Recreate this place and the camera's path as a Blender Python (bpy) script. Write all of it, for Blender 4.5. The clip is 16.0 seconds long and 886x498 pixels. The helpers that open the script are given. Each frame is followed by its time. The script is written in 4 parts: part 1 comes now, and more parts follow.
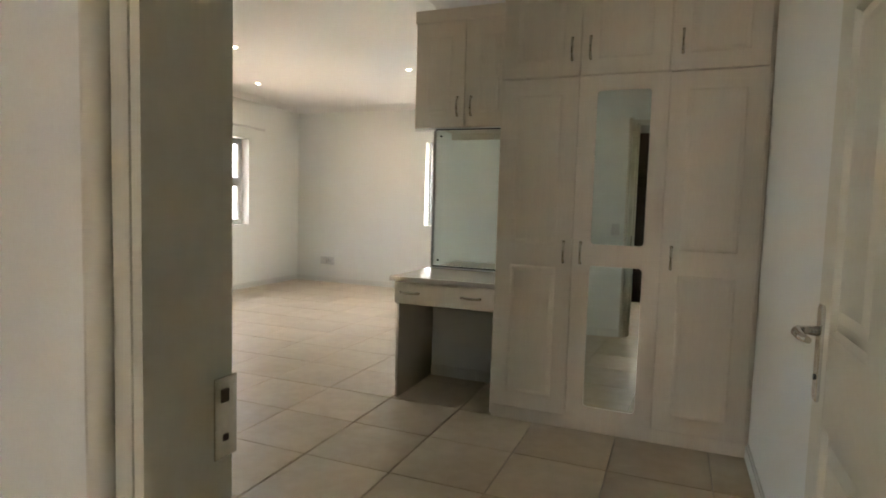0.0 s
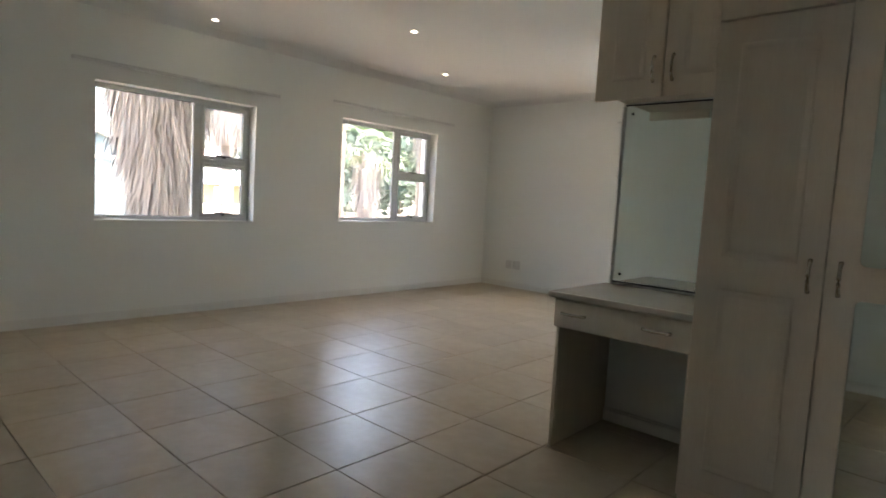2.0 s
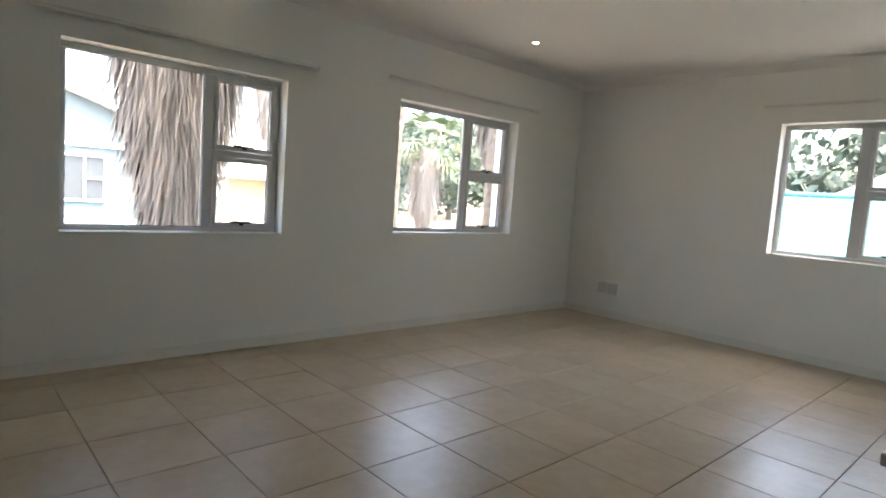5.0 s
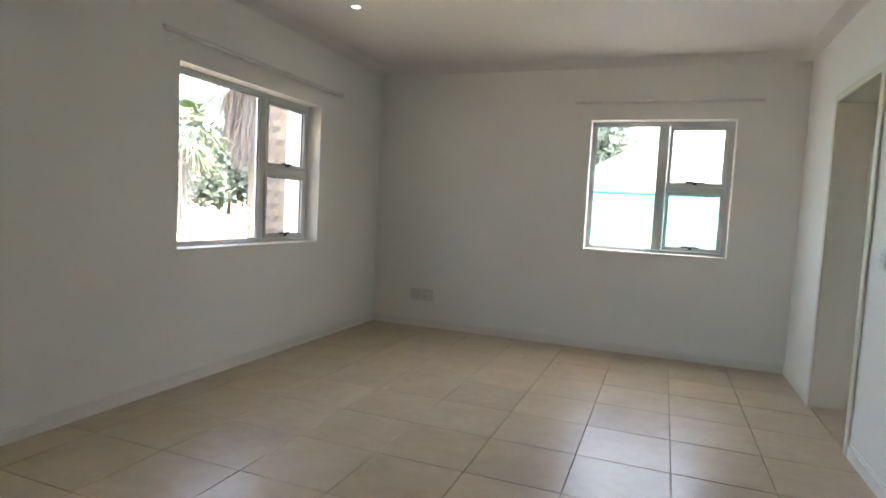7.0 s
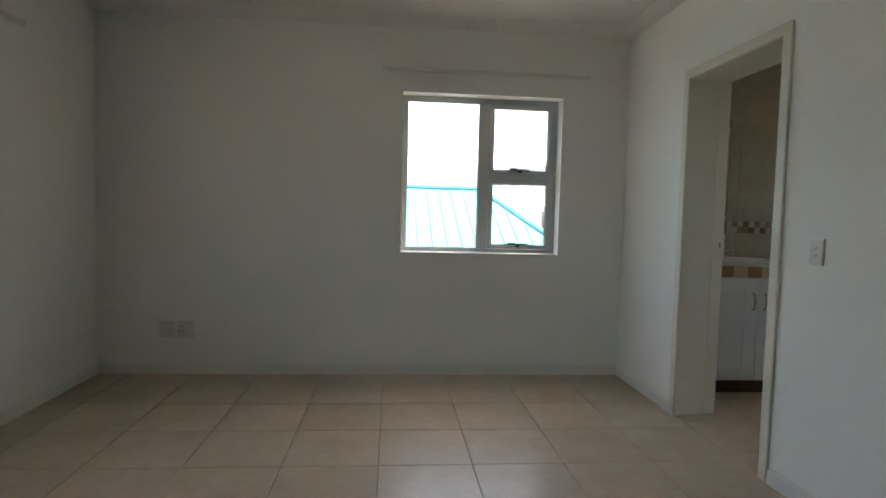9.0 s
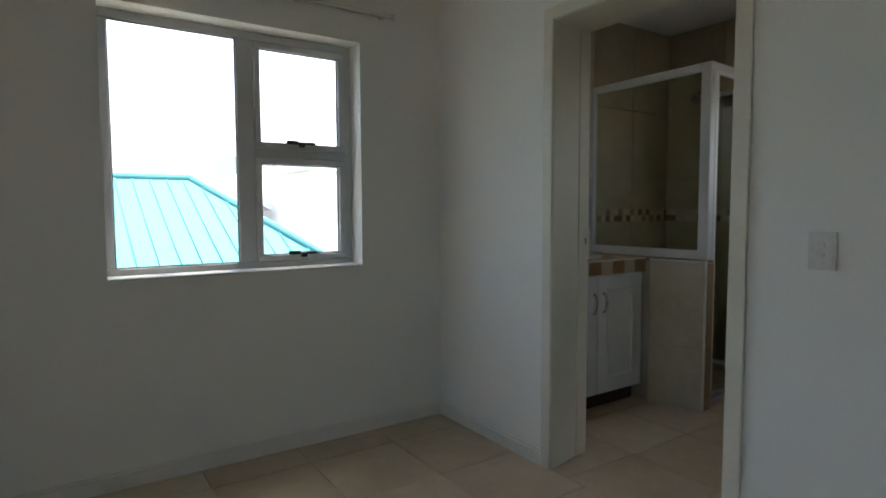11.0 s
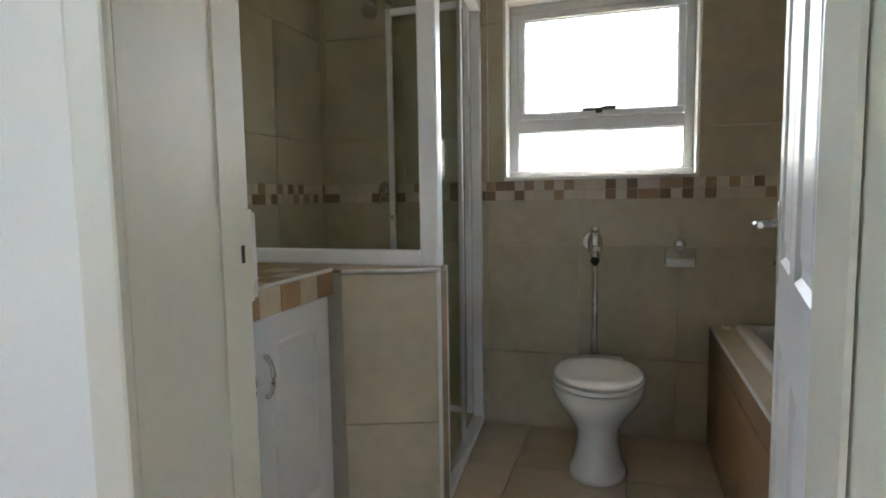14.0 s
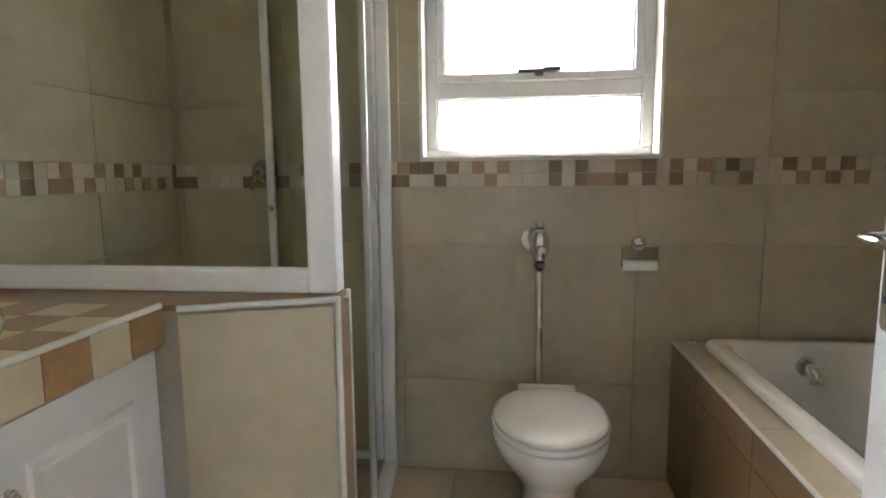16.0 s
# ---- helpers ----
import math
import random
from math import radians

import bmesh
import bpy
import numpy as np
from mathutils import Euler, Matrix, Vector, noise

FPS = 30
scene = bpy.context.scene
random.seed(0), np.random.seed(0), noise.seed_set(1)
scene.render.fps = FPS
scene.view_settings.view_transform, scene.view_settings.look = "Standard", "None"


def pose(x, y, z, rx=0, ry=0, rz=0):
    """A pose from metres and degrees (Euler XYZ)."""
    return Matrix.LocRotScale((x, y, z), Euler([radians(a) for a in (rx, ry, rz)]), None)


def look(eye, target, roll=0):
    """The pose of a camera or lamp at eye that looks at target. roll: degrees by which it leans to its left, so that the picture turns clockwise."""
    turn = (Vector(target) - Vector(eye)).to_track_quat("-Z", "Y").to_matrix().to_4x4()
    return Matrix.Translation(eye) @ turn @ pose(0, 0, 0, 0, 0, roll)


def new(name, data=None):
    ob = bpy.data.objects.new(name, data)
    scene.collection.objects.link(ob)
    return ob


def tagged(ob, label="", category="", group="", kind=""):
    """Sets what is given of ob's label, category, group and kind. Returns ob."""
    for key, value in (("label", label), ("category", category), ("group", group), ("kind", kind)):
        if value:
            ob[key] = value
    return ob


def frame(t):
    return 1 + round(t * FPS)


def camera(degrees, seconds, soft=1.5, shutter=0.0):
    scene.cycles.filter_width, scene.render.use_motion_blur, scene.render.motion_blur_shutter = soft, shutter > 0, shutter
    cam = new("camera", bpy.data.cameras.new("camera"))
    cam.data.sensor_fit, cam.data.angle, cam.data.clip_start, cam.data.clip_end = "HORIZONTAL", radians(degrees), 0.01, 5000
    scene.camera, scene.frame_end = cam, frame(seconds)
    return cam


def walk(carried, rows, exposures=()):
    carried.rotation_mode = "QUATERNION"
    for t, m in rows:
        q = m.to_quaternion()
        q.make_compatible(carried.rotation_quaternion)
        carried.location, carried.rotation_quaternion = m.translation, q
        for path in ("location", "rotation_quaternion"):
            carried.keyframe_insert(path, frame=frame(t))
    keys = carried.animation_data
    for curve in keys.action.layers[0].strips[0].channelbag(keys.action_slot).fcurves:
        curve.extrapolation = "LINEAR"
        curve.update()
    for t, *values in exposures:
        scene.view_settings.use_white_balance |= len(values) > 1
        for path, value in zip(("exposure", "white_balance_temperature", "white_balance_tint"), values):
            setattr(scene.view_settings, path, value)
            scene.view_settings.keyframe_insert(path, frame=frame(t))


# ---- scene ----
cam = camera(75.2, 16.0, soft=1.8)
PATH = [
    (0, (0.311, -0.48, 1.217), (-0.433, 1.371, 1.067), 1.7),
    (0.5, (0.267, -0.209, 1.192), (-0.593, 1.591, 1.048), 2.2),
    (1, (0.213, 0.002, 1.195), (-0.805, 1.717, 1.044), 2.5),
    (1.5, (0.181, 0.183, 1.189), (-1.015, 1.778, 1.03), 3.0),
    (2, (0.16, 0.298, 1.176), (-1.183, 1.77, 1.01), 3.3),
    (2.5, (0.057, 0.411, 1.168), (-1.399, 1.772, 0.996), 3.5),
    (3, (-0.155, 0.579, 1.17), (-1.688, 1.851, 0.993), 4.2),
    (5.5, (-1.394, 1.299, 1.241), (-2.797, 2.712, 1.052), 4.1),
    (6, (-1.719, 1.318, 1.216), (-2.927, 2.903, 1.046), 3.9),
    (6.5, (-2.043, 1.401, 1.215), (-3.011, 3.145, 1.057), 3.5),
    (7, (-2.318, 1.567, 1.221), (-3.028, 3.431, 1.083), 3.0),
    (7.5, (-2.57, 1.775, 1.205), (-3.053, 3.712, 1.079), 2.7),
    (8, (-2.783, 2.04, 1.205), (-3.038, 4.02, 1.08), 2.1),
    (8.5, (-2.966, 2.367, 1.2), (-3.012, 4.363, 1.083), 1.8),
    (11, (-3.179, 4.192, 1.215), (-2.065, 5.847, 1.082), -0.2),
    (11.5, (-2.98, 4.508, 1.203), (-1.674, 6.016, 1.065), -0.7),
    (12, (-2.752, 4.783, 1.188), (-1.253, 6.099, 1.041), -0.9),
    (12.5, (-2.483, 4.999, 1.204), (-0.854, 6.147, 1.037), -1.1),
    (13, (-2.233, 5.222, 1.151), (-0.486, 6.181, 0.995), -1.2),
    (13.5, (-1.999, 5.415, 1.136), (-0.15, 6.16, 0.969), -0.9),
    (14, (-1.809, 5.552, 1.15), (0.091, 6.15, 0.969), -0.9),
    (14.5, (-1.645, 5.695, 1.169), (0.285, 6.181, 0.977), -0.9),
    (15, (-1.502, 5.753, 1.159), (0.446, 6.151, 0.945), -0.9),
    (15.5, (-1.311, 5.762, 1.159), (0.651, 6.069, 0.926), -0.9),
    (16, (-1.176, 5.762, 1.175), (0.792, 6.006, 0.916), -0.6),
]
EXPOSURE = [(0.0, 6.2, 7900, 10), (0.5, 6.05, 7600, 10), (1.5, 5.5, 7250, 10), (2.5, 5.02, 7250, 10), (3.0, 4.9, 7200, 10), (5.5, 4.88, 7050, 8), (7.0, 5.05, 7100, 8), (8.5, 4.45, 7100, 7),
            (11.0, 3.78, 6850, 5), (12.0, 4.25, 7000, 5), (12.5, 4.5, 7150, 6), (13.5, 5.15, 7000, 7), (14.5, 5.45, 7100, 10), (15.5, 5.87, 7350, 11), (16.0, 5.98, 7450, 12)]
walk(cam, [(t, look(eye, target, roll)) for t, eye, target, roll in PATH], EXPOSURE)

# ---- daylight: a bright overcast sky ----
world = bpy.data.worlds.new("sky")
scene.world = world
world.use_nodes = True
wn = world.node_tree.nodes
sky = wn.new("ShaderNodeTexSky")
sky.sky_type = "NISHITA"
sky.sun_disc = False
sky.sun_elevation, sky.sun_rotation = radians(75), radians(72)
sky.air_density, sky.dust_density, sky.ozone_density = 1.0, 6.0, 1.0
wn["Background"].inputs["Strength"].default_value = 0.12
world.node_tree.links.new(sky.outputs["Color"], wn["Background"].inputs["Color"])
sun = new("sun", bpy.data.lights.new("sun", "SUN"))
sun.data.energy, sun.data.angle, sun.data.color = 0.9, radians(40), (1.0, 0.96, 0.9)
sun.matrix_world = look((6, 2, 24), (0, 0, 0))


# ---- materials ----
def material(name, color, rough=0.5, metal=0.0, dark=None, scale=3.0, fine=60.0, bump=0.05, amount=0.5,
             spec=0.5, jitter=0.0, stretch=(1, 1, 1), depth=0.002, coat=0.0):
    """Two scales of colour change, fine relief, and a small change from object to object."""
    m = bpy.data.materials.new(name)
    m.use_nodes = True
    n, l = m.node_tree.nodes, m.node_tree.links
    b = n["Principled BSDF"]
    b.inputs["Roughness"].default_value = rough
    b.inputs["Metallic"].default_value = metal
    b.inputs["Specular IOR Level"].default_value = spec
    b.inputs["Coat Weight"].default_value = coat
    co, info = n.new("ShaderNodeTexCoord"), n.new("ShaderNodeObjectInfo")
    mp = n.new("ShaderNodeMapping")
    mp.inputs["Scale"].default_value = stretch
    shift = n.new("ShaderNodeVectorMath")
    shift.operation = "SCALE"
    shift.inputs[0].default_value = (17.0, 29.0, 41.0)
    l.new(info.outputs["Random"], shift.inputs["Scale"])
    add = n.new("ShaderNodeVectorMath")
    l.new(co.outputs["Object"], add.inputs[0])
    l.new(shift.outputs[0], add.inputs[1])
    l.new(add.outputs[0], mp.inputs["Vector"])
    big, small = n.new("ShaderNodeTexNoise"), n.new("ShaderNodeTexNoise")
    big.inputs["Scale"].default_value, big.inputs["Detail"].default_value = scale, 6
    small.inputs["Scale"].default_value, small.inputs["Detail"].default_value = fine, 3
    for t in (big, small):
        l.new(mp.outputs[0], t.inputs["Vector"])
    ramp = n.new("ShaderNodeValToRGB")
    ramp.color_ramp.elements[0].position, ramp.color_ramp.elements[1].position = 0.35, 0.68
    dark = dark or tuple(c * 0.82 for c in color)
    ramp.color_ramp.elements[0].color, ramp.color_ramp.elements[1].color = (*dark, 1), (*color, 1)
    mix = n.new("ShaderNodeMix")
    mix.data_type, mix.blend_type = "FLOAT", "MIX"
    mix.inputs["Factor"].default_value = 1 - amount
    l.new(small.outputs["Fac"], mix.inputs["A"])
    l.new(big.outputs["Fac"], mix.inputs["B"])
    l.new(mix.outputs["Result"], ramp.inputs["Fac"])
    hue = n.new("ShaderNodeHueSaturation")
    l.new(ramp.outputs["Color"], hue.inputs["Color"])
    span = n.new("ShaderNodeMapRange")
    span.inputs["To Min"].default_value, span.inputs["To Max"].default_value = 1 - jitter, 1 + jitter
    l.new(info.outputs["Random"], span.inputs["Value"])
    l.new(span.outputs["Result"], hue.inputs["Value"])
    l.new(hue.outputs["Color"], b.inputs["Base Color"])
    rr = n.new("ShaderNodeMapRange")
    rr.inputs["To Min"].default_value, rr.inputs["To Max"].default_value = max(rough - 0.04, 0.02), min(rough + 0.06, 1)
    l.new(big.outputs["Fac"], rr.inputs["Value"])
    l.new(rr.outputs["Result"], b.inputs["Roughness"])
    if bump:
        bp = n.new("ShaderNodeBump")
        bp.inputs["Strength"].default_value, bp.inputs["Distance"].default_value = bump, depth
        l.new(mix.outputs["Result"], bp.inputs["Height"])
        l.new(bp.outputs["Normal"], b.inputs["Normal"])
    return m


def glass(name, rough=0.0, tint=(1, 1, 1)):
    m = bpy.data.materials.new(name)
    m.use_nodes = True
    b = m.node_tree.nodes["Principled BSDF"]
    b.inputs["Base Color"].default_value = (*tint, 1)
    b.inputs["Transmission Weight"].default_value = 1
    b.inputs["Roughness"].default_value = rough
    b.inputs["IOR"].default_value = 1.3
    return m


def glow(name, color, power):
    m = bpy.data.materials.new(name)
    m.use_nodes = True
    b = m.node_tree.nodes["Principled BSDF"]
    b.inputs["Emission Color"].default_value = (*color, 1)
    b.inputs["Emission Strength"].default_value = power
    return m


WALL = material("wall_paint", (0.84, 0.84, 0.795), 0.75, scale=1.2, fine=140, bump=0.12, dark=(0.81, 0.81, 0.76))
CEIL = material("ceiling_paint", (0.80, 0.78, 0.755), 0.85, scale=0.9, fine=90, bump=0.05, dark=(0.77, 0.75, 0.72))
TRIM = material("gloss_trim_paint", (0.78, 0.77, 0.72), 0.38, scale=2, fine=40, bump=0.04, dark=(0.74, 0.73, 0.67))
CREAM = material("cream_frame_paint", (0.72, 0.69, 0.585), 0.42, scale=2, fine=50, bump=0.04, dark=(0.68, 0.65, 0.54))
DOORW = material("white_door_enamel", (0.82, 0.83, 0.84), 0.34, scale=2, fine=60, bump=0.03, dark=(0.78, 0.79, 0.80))
TILE = material("beige_floor_tile", (0.58, 0.475, 0.345), 0.33, scale=2.6, fine=14, bump=0.03, dark=(0.47, 0.36, 0.24), amount=0.35, jitter=0.05, spec=0.4)
GROUT = material("tile_grout", (0.40, 0.335, 0.26), 0.9, scale=6, fine=90, bump=0.0, dark=(0.34, 0.285, 0.22))
WOOD = material("washed_oak_foil", (0.75, 0.655, 0.535), 0.42, scale=2.2, fine=26, bump=0.04, dark=(0.70, 0.605, 0.485), stretch=(9, 9, 0.8), amount=0.5, jitter=0.02)
DESKTOP = material("pale_laminate_top", (0.72, 0.65, 0.57), 0.16, scale=3, fine=60, bump=0.02, dark=(0.66, 0.59, 0.51))
CHROME = material("worn_chrome", (0.74, 0.73, 0.71), 0.16, 1.0, scale=8, fine=80, bump=0.01)
STEEL = material("brushed_brass_steel", (0.68, 0.62, 0.52), 0.24, 1.0, scale=10, fine=120, bump=0.03)
BLACK = material("black_plastic", (0.02, 0.02, 0.022), 0.45, scale=5, fine=80, bump=0.03)
ALU = material("white_powder_coated_aluminium", (0.60, 0.61, 0.62), 0.4, scale=4, fine=90, bump=0.02, dark=(0.55, 0.56, 0.57))
PLASTIC = material("white_plastic", (0.78, 0.77, 0.73), 0.35, scale=4, fine=60, bump=0.01)
MIRROR = material("mirror_silver", (0.78, 0.83, 0.79), 0.0, 1.0, bump=0, dark=(0.775, 0.825, 0.785))
MIRROR.node_tree.nodes["Principled BSDF"].inputs["Roughness"].default_value = 0.01
for link in list(MIRROR.node_tree.links):
    if link.to_socket.name == "Roughness":
        MIRROR.node_tree.links.remove(link)
GLASS = glass("clear_glass")
SHOWER = glass("shower_glass", 0.0, (0.90, 0.925, 0.86))
SHOWER.node_tree.nodes["Principled BSDF"].inputs["IOR"].default_value = 1.035
FROST = glass("obscure_glass", 0.55, (0.78, 0.80, 0.80))
WTILE = material("stone_look_wall_tile", (0.53, 0.46, 0.335), 0.35, scale=3.5, fine=16, bump=0.06, dark=(0.42, 0.355, 0.245), amount=0.4, jitter=0.05, depth=0.003)
BTILE = material("brown_wall_tile", (0.29, 0.185, 0.10), 0.36, scale=3.5, fine=18, bump=0.06, dark=(0.22, 0.135, 0.07), jitter=0.06)
WGROUT = material("pale_grout", (0.50, 0.45, 0.37), 0.85, scale=5, fine=90, bump=0.2)
MOS = [material("mosaic_cream", (0.62, 0.54, 0.43), 0.35, scale=20, fine=90, dark=(0.53, 0.45, 0.35), jitter=0.08),
       material("mosaic_tan", (0.42, 0.29, 0.17), 0.35, scale=20, fine=90, dark=(0.33, 0.21, 0.12), jitter=0.14),
       material("mosaic_brown", (0.27, 0.175, 0.105), 0.35, scale=20, fine=90, dark=(0.20, 0.125, 0.07), jitter=0.14)]
CBR = material("counter_brown_tile", (0.40, 0.24, 0.11), 0.35, scale=9, fine=60, dark=(0.31, 0.175, 0.075), jitter=0.12)
CCR = material("counter_cream_tile", (0.62, 0.52, 0.37), 0.35, scale=9, fine=60, dark=(0.54, 0.44, 0.30), jitter=0.08)
CERAMIC = material("white_glazed_ceramic", (0.80, 0.79, 0.75), 0.08, scale=2, fine=20, bump=0.0, dark=(0.785, 0.775, 0.735), coat=0.3)
SEAT = material("white_seat_plastic", (0.80, 0.79, 0.75), 0.15, scale=2, fine=30, bump=0.0, dark=(0.785, 0.775, 0.735))
PAPER = material("tissue_paper", (0.82, 0.81, 0.79), 0.9, scale=9, fine=120, bump=0.2)
BROWN = material("dark_brown_frame", (0.10, 0.06, 0.035), 0.4, scale=3, fine=40, bump=0.06, stretch=(8, 8, 1))
EXTW = material("white_exterior_plaster", (0.78, 0.77, 0.74), 0.85, scale=1.5, fine=60, bump=0.2)
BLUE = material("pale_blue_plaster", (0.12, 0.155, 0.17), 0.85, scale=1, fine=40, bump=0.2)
TURQ = material("turquoise_roof_sheet", (0.05, 0.165, 0.18), 0.8, spec=0.1, scale=0.8, fine=20, bump=0.05)
ROOFW = material("white_roof_sheet", (0.55, 0.55, 0.55), 0.6, scale=0.8, fine=20, bump=0.05)
YELL = material("yellow_plaster", (0.30, 0.25, 0.16), 0.85, scale=1, fine=40, bump=0.2)
DKGL = material("dark_window_pane", (0.06, 0.07, 0.08), 0.3, scale=1, fine=10, bump=0.0)
SAND = material("dry_sand", (0.22, 0.19, 0.145), 0.95, scale=0.25, fine=5, bump=0.3, dark=(0.17, 0.14, 0.105), depth=0.02)
LEAF = material("palm_leaf", (0.07, 0.105, 0.055), 0.5, scale=3, fine=30, bump=0.05, dark=(0.05, 0.085, 0.03), jitter=0.1)
BUSH = material("bush_leaf", (0.045, 0.072, 0.052), 0.7, scale=0.6, fine=6, bump=0.05, dark=(0.025, 0.042, 0.032))
THATCH = material("dead_palm_frond", (0.24, 0.215, 0.20), 0.95, scale=1.5, fine=8, bump=0.0, dark=(0.125, 0.11, 0.10), stretch=(5, 5, 0.9), amount=0.6)
BARK = material("palm_bark", (0.20, 0.178, 0.155), 0.95, scale=4, fine=26, bump=0.5, dark=(0.12, 0.10, 0.085), depth=0.01)
HILL = material("far_hills", (0.11, 0.135, 0.15), 1.0, scale=0.02, fine=0.2, bump=0.0)
LAMP = glow("lit_downlight", (1.0, 0.93, 0.80), 1.4)


# ---- building helpers ----
def box(bm, lo, hi, bevel=0.0, seg=1):
    lo, hi = [min(a, b) for a, b in zip(lo, hi)], [max(a, b) for a, b in zip(lo, hi)]
    vs = [bm.verts.new((x, y, z)) for x in (lo[0], hi[0]) for y in (lo[1], hi[1]) for z in (lo[2], hi[2])]
    fs = [bm.faces.new([vs[i] for i in f]) for f in ((0, 1, 3, 2), (4, 6, 7, 5), (0, 4, 5, 1), (2, 3, 7, 6), (0, 2, 6, 4), (1, 5, 7, 3))]
    if bevel:
        es = list({e for f in fs for e in f.edges})
        bmesh.ops.bevel(bm, geom=es, offset=bevel, segments=seg, affect="EDGES", profile=0.6)
    return bm


def prism(bm, pts, z0, z1):
    """A flat outline in plan, raised from z0 to z1."""
    a = [bm.verts.new((x, y, z0)) for x, y in pts]
    b = [bm.verts.new((x, y, z1)) for x, y in pts]
    bm.faces.new(list(reversed(a)))
    bm.faces.new(b)
    k = len(pts)
    for i in range(k):
        bm.faces.new((a[i], a[(i + 1) % k], b[(i + 1) % k], b[i]))
    return bm


def tube(bm, pts, r, sides=10, closed=True):
    """A round bar along a line of points; r is one radius or one for each point."""
    pts = [Vector(p) for p in pts]
    rings = []
    for i, p in enumerate(pts):
        d = (pts[min(i + 1, len(pts) - 1)] - pts[max(i - 1, 0)]).normalized()
        q = d.to_track_quat("Z", "Y")
        rad = r[i] if isinstance(r, (list, tuple)) else r
        rings.append([bm.verts.new(p + q @ Vector((rad * math.cos(a), rad * math.sin(a), 0)))
                      for a in (2 * math.pi * k / sides for k in range(sides))])
    for u, v in zip(rings, rings[1:]):
        for k in range(sides):
            bm.faces.new((u[k], u[(k + 1) % sides], v[(k + 1) % sides], v[k])).smooth = True
    if closed:
        bm.faces.new(list(reversed(rings[0])))
        bm.faces.new(rings[-1])
    return bm


def loft(bm, rings, cap0=True, cap1=True, smooth=True):
    """A skin through closed rings of points of equal number."""
    vs = [[bm.verts.new(p) for p in r] for r in rings]
    k = len(vs[0])
    for u, v in zip(vs, vs[1:]):
        for i in range(k):
            bm.faces.new((u[i], u[(i + 1) % k], v[(i + 1) % k], v[i])).smooth = smooth
    if cap0:
        bm.faces.new(list(reversed(vs[0])))
    if cap1:
        bm.faces.new(vs[-1])
    return bm


def oval(cx, cy, z, rx, ry, n=32, back=1.0):
    """An oval ring; back squares off its +x half a little."""
    out = []
    for k in range(n):
        a = 2 * math.pi * k / n
        c, s = math.cos(a), math.sin(a)
        if c > 0 and back != 1.0:
            c = c ** back
        out.append((cx + rx * c, cy + ry * s, z))
    return out


def B():
    return bmesh.new()


def part(name, bm, mat, parent=None, label="", recalc=True):
    if recalc:
        bmesh.ops.recalc_face_normals(bm, faces=bm.faces)
    me = bpy.data.meshes.new(name)
    bm.to_mesh(me)
    bm.free()
    me.materials.append(mat)
    ob = new(name, me)
    if parent:
        ob.parent = parent
    if label:
        ob["label"] = label
    return ob


def thing(name, label, category, at=(0, 0, 0), group="", kind=""):
    ob = new(name)
    ob.empty_display_size = 0.1
    ob.location = at
    return tagged(ob, label, category, group, kind)


def setting(name, bm, mat, label, category):
    return tagged(part(name, bm, mat), label, category, kind="structure")


def wall_with_holes(bm, axis, inner, outer, a0, a1, z0, z1, holes):
    """A thick wall across x or y from a0 to a1, with openings (b0, b1, zb, zt) cut right through."""
    def slab(p0, p1, q0, q1):
        if p1 - p0 < 1e-5 or q1 - q0 < 1e-5:
            return
        if axis == "x":
            box(bm, (inner, p0, q0), (outer, p1, q1))
        else:
            box(bm, (p0, inner, q0), (p1, outer, q1))
    at = a0
    for b0, b1, zb, zt in sorted(holes):
        slab(at, b0, z0, z1)
        slab(b0, b1, z0, zb)
        slab(b0, b1, zt, z1)
        at = b1
    slab(at, a1, z0, z1)
    bmesh.ops.remove_doubles(bm, verts=bm.verts, dist=1e-5)
    return bm


# ---- plan, in metres ----
XA, XAO = -5.165, -5.41          # window wall
YN, YNO = 7.02, 7.29             # north wall
XC, XCB = -1.295, -1.030         # wall to the bathroom
XR = 0.71                        # wall beside the wardrobe
XT, XTO = 0.992, 1.23            # toilet wall
YB = 7.10                        # bathroom north wall
YBS = 4.40                       # bathroom south wall
YW = 2.68                        # wardrobe fronts
YM = 3.292                       # wall behind the dressing table
ZC = 2.64
def south(x):
    return 0.095 - 0.158 * (x + 0.07)


# floor bed under the tiles
setting("floor", box(B(), (-5.5, -3.2, -0.15), (1.3, 7.3, -0.0105)), GROUT, "grey-brown grouted bed under beige floor tiles", "floor")
W1 = (1.850, 3.278, 0.850, 2.000)
W2 = (4.340, 5.903, 0.872, 2.050)
W3 = (-3.004, -1.803, 0.915, 2.105)
BW = (5.246, 6.104, 1.228, 2.077)
# doorway to the bathroom: its cheeks run askew through the thick wall
DR0, DR1, DL0, DL1, DZ = 5.240, 5.311, 6.100, 6.152, 2.072
setting("wall_west", wall_with_holes(B(), "x", XA, XAO, -0.2, YNO, -0.1, ZC + 0.1, [W1, W2]), WALL, "white painted bedroom wall with two window openings", "wall")
setting("wall_north", wall_with_holes(B(), "y", YN, YNO, XA, XC + 0.1, -0.1, ZC + 0.1, [W3]), WALL, "white painted bedroom wall with one window opening", "wall")
bm = B()
prism(bm, [(XC, YM), (XC, DR0), (XCB, DR1), (XCB, YM)], -0.1, ZC + 0.1)
prism(bm, [(XC, DL0), (XC, YN), (XCB, YN), (XCB, DL1)], -0.1, ZC + 0.1)
prism(bm, [(XC, DR0), (XC, DL0), (XCB, DL1), (XCB, DR1)], DZ, ZC + 0.1)
